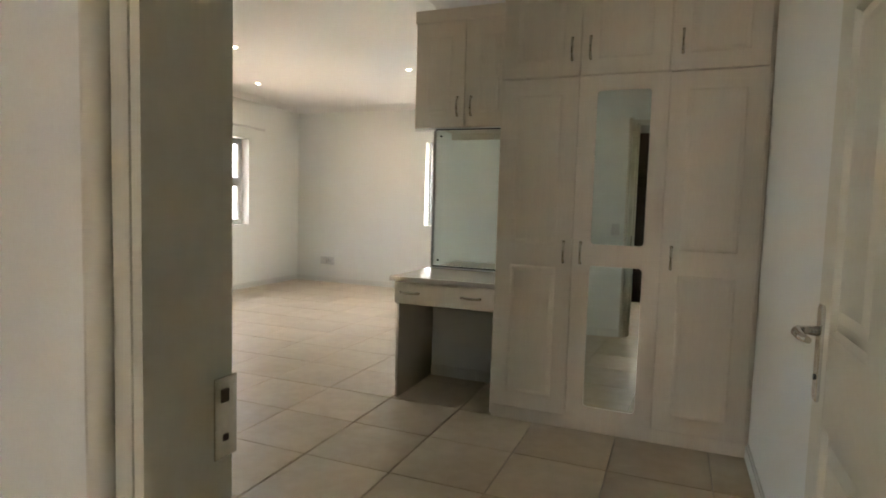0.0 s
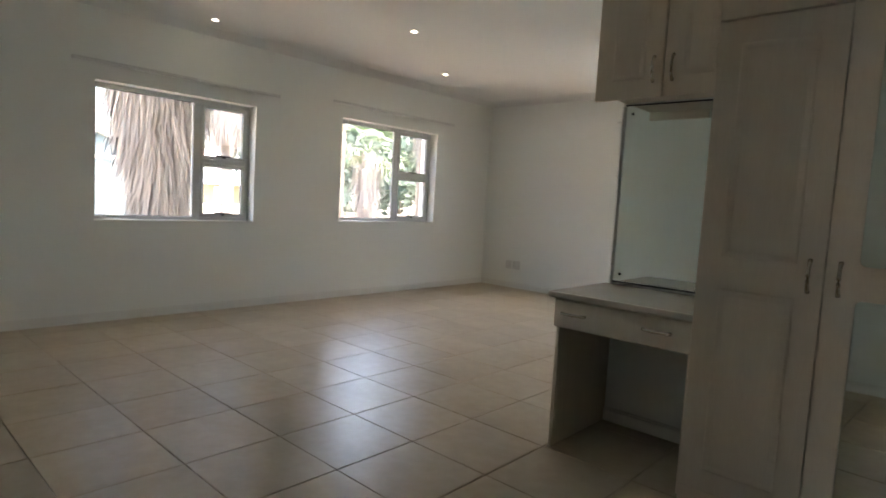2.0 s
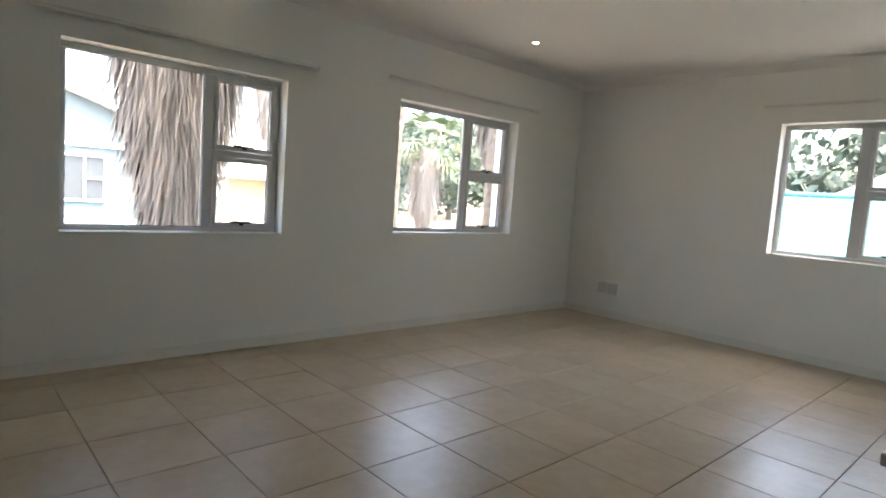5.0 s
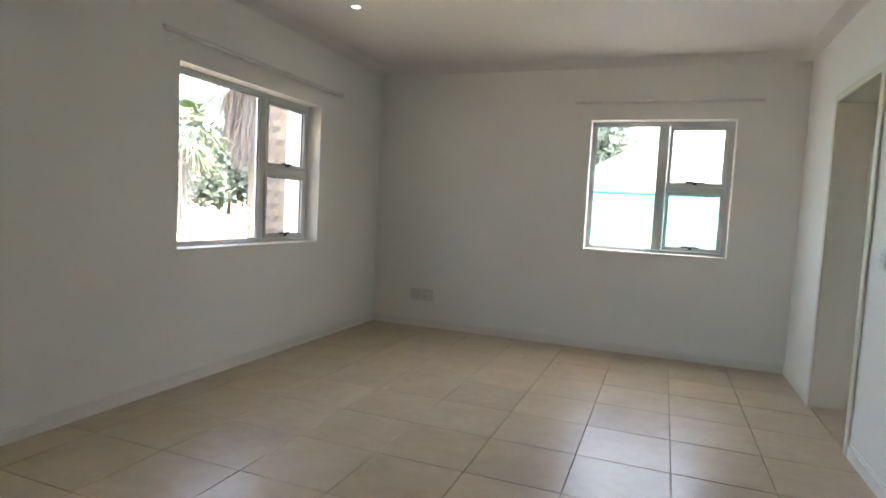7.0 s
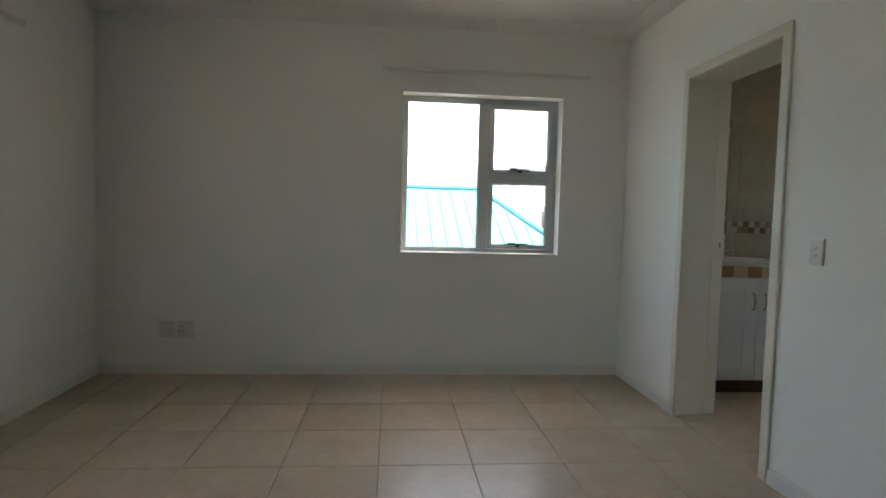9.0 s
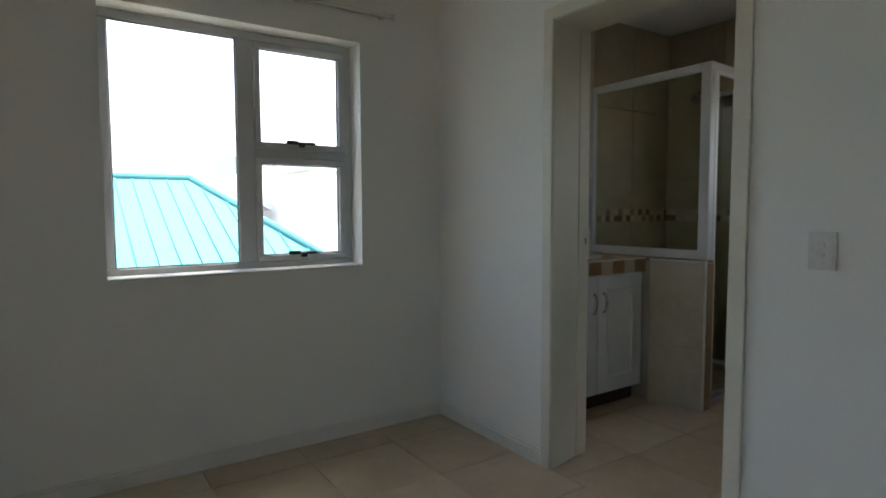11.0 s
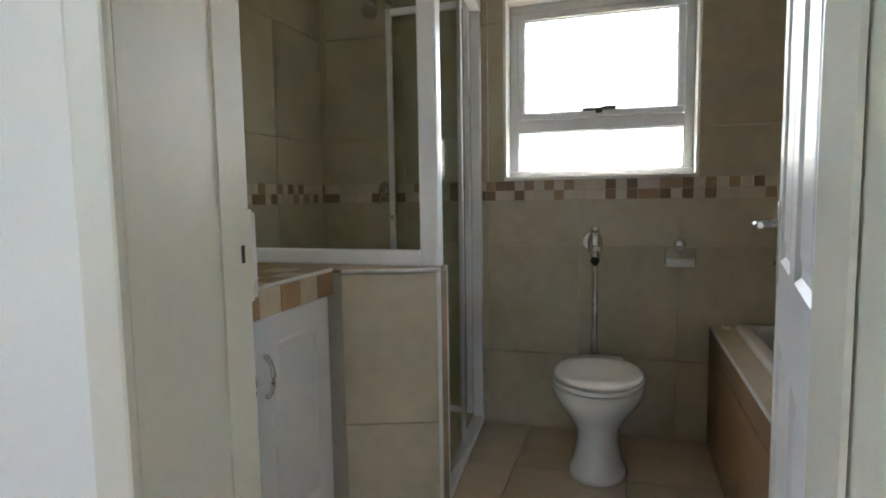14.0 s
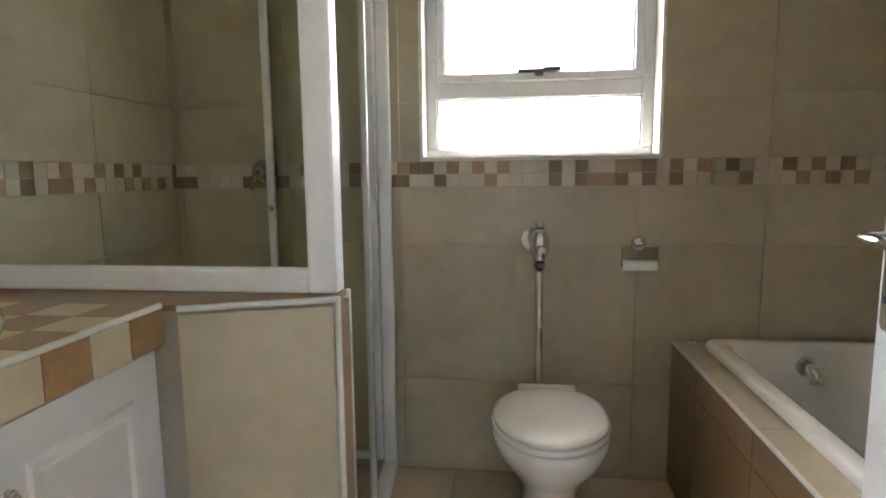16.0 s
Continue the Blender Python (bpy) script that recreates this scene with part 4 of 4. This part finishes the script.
# ---- passage behind the bedroom door ----
setting("wall_passage_west", box(B(), (-1.15, -2.4, -0.1), (-1.0, 0.18, ZC + 0.1)), WALL, "white painted passage wall", "wall")
setting("wall_passage_east", box(B(), (1.25, -2.4, -0.1), (1.4, 0.1, ZC + 0.1)), WALL, "white painted passage wall", "wall")
setting("wall_passage_south", wall_with_holes(B(), "y", -2.3, -2.5, -1.15, 1.4, -0.1, ZC + 0.1, [(-0.28, 0.0, 0.0, 2.06)]), WALL, "white painted passage wall with a glazed outer doorway", "wall")
setting("ceiling_passage", box(B(), (-1.15, -2.5, ZC), (1.4, -0.301, ZC + 0.1)), CEIL, "white painted passage ceiling", "ceiling")
bm = B()
for u0, u1, z0, z1 in ((-0.50, -0.28, 0.0, 2.04), (-0.02, 0.20, 0.0, 2.04), (-0.50, 0.20, 2.0401, 2.25)):
    box(bm, (u0, -2.296, z0), (u1, -2.22, z1), 0.004)
tagged(part("door_frame_3", bm, BROWN), "dark brown timber frame of the far doorway", "door frame", kind="structure")
setting("balcony_slab", box(B(), (-3, -4.6, -0.2), (3.5, -2.5, -0.02)), EXTW, "pale concrete balcony slab", "balcony")
# unseen slab, added only to keep sky light out of the passage
setting("veranda_roof", box(B(), (-4.5, -6.4, 2.32), (4.8, -2.5, 2.75)), EXTW, "white slab added over the balcony to dim the passage", "roof")
bal = thing("balcony_railing", "white metal balcony railing", "railing", )
part("top_rail", box(B(), (-3, -4.55, 0.95), (3.5, -4.50, 1.0), 0.01), DOORW, bal)
part("bottom_rail", box(B(), (-3, -4.54, 0.05), (3.5, -4.51, 0.08), 0.005), DOORW, bal)
for k in range(44):
    part("baluster", box(B(), (-2.95 + k * 0.148, -4.535, 0.08), (-2.93 + k * 0.148, -4.515, 0.95)), DOORW, bal)


# ---- outside ----
def ground_z(x, y):
    s = min(max((-x - 8) / 26, 0), 1)
    return -3.0 + 2.85 * s * s * (3 - 2 * s)


bm = B()
xs = [-1500, -600, -250, -120, -70] + [-50 + 2 * i for i in range(26)] + [8, 20, 60, 200, 700, 1500]
ys = [-1500, -500, -150, -60, -30] + [-20 + 4 * i for i in range(18)] + [60, 90, 150, 400, 1500]
grid = [[bm.verts.new((x, y, ground_z(x, y) + (0.08 * noise.noise((x * 0.3, y * 0.3, 0)) if abs(x) < 80 else 0))) for y in ys] for x in xs]
for a, b in zip(grid, grid[1:]):
    for j in range(len(ys) - 1):
        bm.faces.new((a[j], b[j], b[j + 1], a[j + 1])).smooth = True
setting("ground", bm, SAND, "dry sandy ground with sparse grass", "ground")
setting("facade_base", box(B(), (XAO, -2.5, -3.2), (1.4, YNO, -0.16)), EXTW, "white plastered lower storey wall", "facade")
setting("pilaster", box(B(), (XAO - 0.30, 6.14, -3.2), (XAO - 0.001, 6.55, 3.2), 0.02), EXTW, "white plastered pilaster beside the window", "pilaster")
setting("roof", box(B(), (XAO - 0.5, -2.9, ZC + 0.16), (XTO + 0.6, YNO + 0.5, ZC + 0.4)), ROOFW, "white roof over the rooms", "roof")


def strip(bm, p, d, w, segs, droop, side):
    """A long thin leaf strip that bends down as it goes."""
    p, d = Vector(p), Vector(d)
    last = None
    for i in range(segs + 1):
        t = i / segs
        ww = w * (1 - 0.85 * t)
        c = p + d * t + Vector((0, 0, -droop * t * t))
        cur = (bm.verts.new(c - side * ww), bm.verts.new(c + side * ww))
        if last:
            bm.faces.new((last[0], last[1], cur[1], cur[0]))
        last = cur


def palm(x, y, trunk_r, trunk_top, skirt, crown, label, seed):
    """A fan palm: ringed trunk, a skirt of dead fronds (z0, z1, r0, r1, count) and a crown (z, r, count)."""
    rng = random.Random(seed)
    t = thing("palm_tree", label, "palm tree", (x, y, 0))
    bm = B()
    g0 = ground_z(x, y) - 0.1
    rings = []
    nz = int((trunk_top - g0) / 0.07)
    for i in range(nz + 1):
        z = g0 + (trunk_top - g0) * i / nz
        ring = []
        for k in range(18):
            a = 2 * math.pi * (k + 0.5 * (i % 2)) / 18
            r = trunk_r * (1 + 0.02 * ((i % 2) * 2 - 1) + 0.14 * noise.noise((k * 1.7, i * 1.9, seed)))
            ring.append((r * math.cos(a), r * math.sin(a), z))
        rings.append(ring)
    loft(bm, rings, smooth=False)
    part("trunk", bm, BARK, t, "rough diamond-scarred trunk")
    if skirt:
        z0, z1, r0, r1, count = skirt
        bm = B()
        loft(bm, [oval(0, 0, z0 + (z1 - z0) * u, (r0 + (r1 - r0) * u) * 0.72, (r0 + (r1 - r0) * u) * 0.72, 16) for u in (0, 0.3, 0.6, 1)])
        for i in range(count):
            u = rng.random()
            a = rng.random() * 2 * math.pi
            r = (r0 + (r1 - r0) * u) * rng.uniform(0.70, 0.95)
            z = z0 + (z1 - z0) * u + rng.uniform(0.0, 0.25)
            c = Vector((math.cos(a), math.sin(a), 0))
            side = Vector((-c.y, c.x, 0)).lerp(c, rng.uniform(-0.4, 0.4)).normalized()
            L = rng.uniform(0.25, 0.6)
            strip(bm, c * r + Vector((0, 0, z)), c * rng.uniform(-0.10, 0.12) + Vector((rng.uniform(-0.1, 0.1), rng.uniform(-0.1, 0.1), -L)), rng.uniform(0.007, 0.020), 3, 0.0, side)
        tagged(part("skirt", bm, THATCH, t, "hanging skirt of dead grey-brown fronds", recalc=False), kind="stuff")
    if crown:
        zc, rc, count = crown
        bm = B()
        for i in range(count):
            a = rng.random() * 2 * math.pi
            el = rng.uniform(-0.5, 1.1)
            d = Vector((math.cos(a) * math.cos(el), math.sin(a) * math.cos(el), math.sin(el)))
            stem = d * rc * 0.5
            base = Vector((0, 0, zc))
            side = Vector((-d.y, d.x, 0)).normalized()
            strip(bm, base, stem, 0.015, 2, 0.0, side)
            tip = base + stem
            for k in range(15):
                f = (k - 7) / 7 * 1.25
                dd = (d * math.cos(f) + side * math.sin(f)) * rc * 0.55
                strip(bm, tip, dd, 0.018 * rc, 3, 0.22 * rc * rng.uniform(0.5, 1.4), (side * math.cos(f) - d * math.sin(f)))
        part("crown", bm, LEAF, t, "crown of green fan leaves", recalc=False)
    return t


palm(-7.05, 3.10, 0.18, 3.4, (0.55, 3.1, 0.22, 0.82, 8000), (3.5, 1.2, 26), "tall palm with a thick skirt of dry hanging fronds", 1)
palm(-6.45, 6.99, 0.13, 5.2, None, (5.3, 1.2, 20), "palm with a slender scarred trunk", 2)
palm(-10.2, 11.25, 0.14, 3.5, (2.1, 3.3, 0.50, 0.85, 2600), (3.45, 1.5, 44), "palm with a grey hanging skirt and green crown", 3)
palm(-9.5, 8.35, 0.14, 2.1, (0.85, 1.75, 0.20, 0.36, 700), (2.15, 1.0, 30), "short fan palm with green leaves and brown skirt", 4)
palm(-7.0, 5.65, 0.12, 4.6, None, (4.8, 1.2, 20), "palm with a slender scarred trunk", 5)
palm(-13.5, 7.2, 0.15, 4.6, (2.2, 4.5, 0.4, 0.9, 900), (4.8, 1.5, 26), "palm with hanging dry fronds", 6)


def tree(x, y, h, r, seed):
    """A broad leafy tree: trunk, limbs and a crown of many small leaf clumps."""
    rng = random.Random(seed)
    g0 = ground_z(x, y)
    t = thing("tree", "broad green leafy tree behind the sandy lot", "tree", (x, y, g0), "trees behind the lot")
    bm = B()
    tube(bm, [(0, 0, -0.1), (0.1, 0, h * 0.25), (0.0, 0.1, h * 0.5)], [0.22, 0.17, 0.1], 8)
    for i in range(5):
        a = i * 1.26
        tube(bm, [(0.05, 0, h * 0.25), (r * 0.35 * math.cos(a), r * 0.35 * math.sin(a), h * 0.5), (r * 0.7 * math.cos(a), r * 0.7 * math.sin(a), h * 0.72)], [0.1, 0.06, 0.02], 6)
    part("trunk", bm, BARK, t)
    bm = B()
    lobes = [(Vector((rng.uniform(-1, 1) * r * 0.7, rng.uniform(-1, 1) * r * 0.7, h * rng.uniform(0.3, 0.9))), r * rng.uniform(0.25, 0.5)) for _ in range(11)]
    for c, rad in lobes:
        for k in range(240):
            d = Vector((rng.gauss(0, 1), rng.gauss(0, 1), rng.gauss(0, 1))).normalized() * rad * rng.uniform(0.5, 1.05)
            p = c + d
            u = Vector((rng.uniform(-1, 1), rng.uniform(-1, 1), rng.uniform(-1, 1))).normalized()
            v = u.orthogonal().normalized()
            s = rng.uniform(0.06, 0.17) * r * 0.5
            bm.faces.new([bm.verts.new(p + q) for q in (u * s, v * s * 0.6, -u * s, -v * s * 0.6)])
    part("crown", bm, BUSH, t, recalc=False)


for i, (x, y, h, r) in enumerate(((-30, 28, 5.5, 4), (-36, 34, 6.5, 5), (-24, 34, 6, 4.5), (-42, 27, 6, 4.5), (-30, 41, 7, 5), (-18, 38, 7.5, 4.5), (-46, 36, 7, 5), (-8.5, 33, 9.0, 4.5), (-12.5, 36, 8.5, 4.5), (-38, 42, 7, 5))):
    tree(x, y, h, r, 20 + i)


def house_window(parent, x, y0, y1, z0, z1):
    w = part("window", box(B(), (x, y0, z0), (x + 0.05, y1, z1)), DKGL, parent)
    for a, b, c, d in ((y0 - 0.05, y1 + 0.05, z0 - 0.06, z0), (y0 - 0.05, y1 + 0.05, z1, z1 + 0.06), (y0 - 0.06, y0, z0, z1), (y1, y1 + 0.06, z0, z1), ((y0 + y1) / 2 - 0.03, (y0 + y1) / 2 + 0.03, z0, z1), ((y0 + y1) / 2 + 0.03, y1, (z0 + z1) / 2 - 0.03, (z0 + z1) / 2 + 0.03)):
        part("window_frame", box(B(), (x + 0.001, a, c), (x + 0.09, b, d)), DOORW, w)


def gable_x(parent, x, yc, half, z0, ze, za, depth, wmat, rmat):
    """A gabled block whose gable faces +x."""
    bm = B()
    pr = [(yc - half, z0), (yc + half, z0), (yc + half, ze), (yc, za), (yc - half, ze)]
    loft(bm, [[(x, y, z) for y, z in pr], [(x - depth, y, z) for y, z in pr]], smooth=False)
    part("wall", bm, wmat, parent)
    for s in (-1, 1):
        bm = B()
        ov = 0.35
        sl = (za - ze) / half
        q = [(yc, za + 0.02), (yc + s * (half + ov), ze - sl * ov + 0.02), (yc + s * (half + ov), ze - sl * ov + 0.2), (yc, za + 0.2)]
        loft(bm, [[(x + 0.3, y, z) for y, z in q], [(x - depth - 0.3, y, z) for y, z in q]], smooth=False)
        part("roof", bm, rmat, parent)


h = thing("blue_house", "pale blue gabled house with a small paned window", "house")
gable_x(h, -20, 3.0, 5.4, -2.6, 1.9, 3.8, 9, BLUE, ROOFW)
house_window(h, -20, 4.2, 5.15, 0.42, 1.62)
part("fascia", box(B(), (-19.98, -2.2, 1.9), (-19.9, 8.4, 2.0)), DOORW, h)
part("garage_roof", box(B(), (-20, 2.4, -0.42), (-17.8, 6.4, -0.10)), HILL, h)
h = thing("yellow_building", "long yellow building with a white roof", "building")
part("wall", box(B(), (-56, 16, -0.4), (-48, 34, 1.6)), YELL, h)
bm = B()
pr = [(-47.2, 1.5), (-56.8, 1.5), (-52, 4.6)]
loft(bm, [[(x, 15.4, z) for x, z in pr], [(x, 34.6, z) for x, z in pr]], smooth=False)
part("roof", bm, ROOFW, h)
for yy in (19, 23.5, 28):
    part("door", box(B(), (-48.02, yy, -0.2), (-47.94, yy + 0.9, 1.3)), DOORW, h)

# neighbour under a turquoise sheet roof, seen from above
h = thing("turquoise_roofed_house", "low house under a turquoise corrugated hipped roof", "house")
part("wall", box(B(), (-9.5, 11.4, -3.2), (0.3, 18.6, 0.0)), EXTW, h)
bm = B()
v = [bm.verts.new(p) for p in ((-10, 11, 0.0), (0.7, 11, 0.0), (0.7, 19, 0.0), (-10, 19, 0.0), (-8.2, 15, 1.78), (-1.2, 15, 1.78))]
for f in ((0, 1, 5, 4), (1, 2, 5), (2, 3, 4, 5), (3, 0, 4)):
    bm.faces.new([v[i] for i in f])
bm.faces.new([v[i] for i in (3, 2, 1, 0)])
part("roof", bm, TURQ, h)
bm = B()
n1 = 42
for k in range(n1 + 1):
    xx = -10 + 10.7 * k / n1
    top = 15.0 if -8.2 <= xx <= -1.2 else (11 + 4 * (xx + 10) / 1.8 if xx < -8.2 else 11 + 4 * (0.7 - xx) / 1.9)
    if top > 11.15:
        tube(bm, [(xx, 11.0, 0.012), (xx, top, 0.012 + (top - 11) * 0.445)], 0.012, 5)
part("roof_rib", bm, TURQ, h)
part("ridge_cap", tube(B(), [(-8.2, 15, 1.79), (-1.2, 15, 1.79)], 0.07, 8), TURQ, h)
part("hip_cap", tube(B(), [(-1.2, 15, 1.79), (0.7, 11, 0.01)], 0.07, 8), TURQ, h)
h = thing("white_gabled_house", "white plastered house with a broad gable", "house")
bm = B()
pr = [(-7.2, -3.2), (2.0, -3.2), (2.0, 1.5), (-2.6, 3.9), (-7.2, 1.5)]
loft(bm, [[(x, 22, z) for x, z in pr], [(x, 30, z) for x, z in pr]], smooth=False)
part("wall", bm, EXTW, h)
for s in (-1, 1):
    q = [(-2.6, 3.84), (-2.6 + s * 5.0, 1.24), (-2.6 + s * 5.0, 1.44), (-2.6, 4.06)]
    bm = B()
    loft(bm, [[(x, 21.99, z) for x, z in q], [(x, 30.3, z) for x, z in q]], smooth=False)
    part("roof", bm, ROOFW, h)
h = thing("white_flat_house", "long white plastered house beyond the roofs", "house")
part("wall", box(B(), (2.6, 19, -3.2), (16, 27, 2.3)), EXTW, h)
part("roof", box(B(), (2.3, 18.7, 2.3), (16.3, 27.3, 2.55)), ROOFW, h)
h = thing("white_house", "white two-storey house across the street", "house")
part("wall", box(B(), (-9, -26, -3.1), (9, -20, 4.5)), EXTW, h)
part("roof", box(B(), (-9.4, -26.4, 4.5), (9.4, -19.6, 4.8)), ROOFW, h)
for k in range(5):
    for z in (-1.4, 1.9):
        part("window", box(B(), (-7 + 3.2 * k, -20.02, z), (-5.8 + 3.2 * k, -19.94, z + 1.2)), DKGL, h)

bm = B()
rows = []
for k in range(61):
    a = radians(-75 + 190 * k / 60)
    hgt = 60 + 55 * (noise.noise((k * 0.23, 3.1, 0)) + 0.4) + 18 * noise.noise((k * 0.9, 1.7, 0))
    rows.append([bm.verts.new((-1100 * math.sin(a), 1100 * math.cos(a), -4)), bm.verts.new((-1180 * math.sin(a), 1180 * math.cos(a), max(hgt, 12)))])
for a, b in zip(rows, rows[1:]):
    bm.faces.new((a[0], b[0], b[1], a[1]))
setting("backdrop", bm, HILL, "distant hazy hills", "hills")


# ---- floor tiles, wall tiles ----
def tile_mesh(name, w, h, t, mat, bev=0.0025):
    """A tile lying flat, its top at z 0."""
    bm = B()
    loft(bm, [[(0, 0, -t), (w, 0, -t), (w, h, -t), (0, h, -t)], [(0, 0, -bev), (w, 0, -bev), (w, h, -bev), (0, h, -bev)],
              [(bev, bev, 0), (w - bev, bev, 0), (w - bev, h - bev, 0), (bev, h - bev, 0)]], smooth=False)
    bmesh.ops.recalc_face_normals(bm, faces=bm.faces)
    me = bpy.data.meshes.new(name)
    bm.to_mesh(me)
    bm.free()
    me.materials.append(mat)
    return me


floor = bpy.data.objects["floor"]
P, GAP = 0.455, 0.0032
cache = {}


def lay(x0, x1, y0, y1, turn=0.0):
    """One floor tile, cut to the given rectangle."""
    w, h = round(x1 - x0, 3), round(y1 - y0, 3)
    if w < 0.02 or h < 0.02:
        return
    key = (w, h)
    if key not in cache:
        cache[key] = tile_mesh("tile", w, h, 0.010, TILE)
    ob = new("tile", cache[key])
    ob.parent = floor
    ob.location = (x0, y0, random.uniform(-0.0006, 0.0004))


def lay_area(ax0, ax1, ay0, ay1, ox, oy):
    i0, i1 = math.floor((ax0 - ox) / P), math.ceil((ax1 - ox) / P)
    j0, j1 = math.floor((ay0 - oy) / P), math.ceil((ay1 - oy) / P)
    for i in range(i0, i1):
        for j in range(j0, j1):
            lay(max(ox + i * P + GAP / 2, ax0), min(ox + (i + 1) * P - GAP / 2, ax1), max(oy + j * P + GAP / 2, ay0), min(oy + (j + 1) * P - GAP / 2, ay1))


lay_area(XA, XC, -0.06, YN, -1.29, 2.245)
lay_area(XC + 0.0, XR, -2.22, YM, -1.29, 2.245)
lay_area(XC + 0.0, XT, YBS, YB, -1.29, 2.245 + 0.1)


def wall_tiles(parent, axis, fixed, sign, u0, u1, bands, ou, pitch, hole=None, mat=WTILE):
    """Wall tiles in rows between the heights given, cut round one opening."""
    for z0, z1 in bands:
        k0, k1 = math.floor((u0 - ou) / pitch), math.ceil((u1 - ou) / pitch)
        for k in range(k0, k1):
            a, b = max(ou + k * pitch, u0) + 0.0015, min(ou + (k + 1) * pitch, u1) - 0.0015
            if b - a < 0.01:
                continue
            pieces = [(a, b, z0 + 0.0015, z1 - 0.0015)]
            if hole and not (b <= hole[0] or a >= hole[1] or z1 <= hole[2] or z0 >= hole[3]):
                pieces = [(a, min(b, hole[0]), z0 + 0.0015, z1 - 0.0015), (max(a, hole[1]), b, z0 + 0.0015, z1 - 0.0015),
                          (max(a, hole[0]), min(b, hole[1]), z0 + 0.0015, min(z1, hole[2])), (max(a, hole[0]), min(b, hole[1]), max(z0, hole[3]), z1 - 0.0015)]
            for p0, p1, q0, q1 in pieces:
                if p1 - p0 > 0.008 and q1 - q0 > 0.008:
                    bm = B()
                    if axis == "x":
                        box(bm, (fixed, p0, q0), (fixed - sign * 0.012, p1, q1))
                    else:
                        box(bm, (p0, fixed, q0), (p1, fixed - sign * 0.012, q1))
                    part("tile", bm, mat, parent)


def mosaic(parent, axis, fixed, sign, u0, u1, z0, seed):
    """Two rows of small square mosaics in mixed browns, with wider ones here and there."""
    rng = random.Random(seed)
    s = 0.0475
    for row in range(2):
        u = u0
        k = row
        while u < u1 - 0.004:
            w = min(s * (2 if rng.random() < 0.06 else 1), u1 - u)
            r = rng.random()
            light = (k % 2 == 0) if rng.random() < 0.85 else (k % 2 == 1)
            mat = MOS[0] if light else (MOS[1] if r < 0.5 else MOS[2])
            a, b, c, d = u + 0.0012, u + w - 0.0012, z0 + row * s + 0.0012, z0 + (row + 1) * s - 0.0012
            bm = B()
            t = 0.0122 + rng.uniform(0, 0.0012)
            if axis == "x":
                box(bm, (fixed + sign * 0.012, a, c), (fixed + sign * (0.012 - t), b, d))
            else:
                box(bm, (a, fixed + sign * 0.012, c), (b, fixed + sign * (0.012 - t), d))
            part("mosaic_tile", bm, mat, parent)
            u += w
            k += 1


BANDS = [(0.0, 0.375), (0.375, 0.911), (0.911, 1.126), (1.221, 1.44), (1.44, 1.975), (1.975, ZC - 0.03)]
HOLE = (BW[0] - 0.011, BW[1] + 0.011, BW[2] - 0.007, BW[3] + 0.011)
we, wnn, ws = (bpy.data.objects[n] for n in ("wall_bath_east", "wall_bath_north", "wall_bath_south"))
wall_tiles(we, "x", XT, -1, YBS, YB, BANDS, 5.752, 0.44, HOLE)
wall_tiles(wnn, "y", YB, -1, XCB, XT, BANDS, XT, 0.44)
wall_tiles(ws, "y", YBS, 1, XCB, XT, BANDS, XT, 0.44)
mosaic(we, "x", XT, 1, YBS, YB, 1.1262, 4)
mosaic(wnn, "y", YB, 1, XCB, XT, 1.1262, 5)
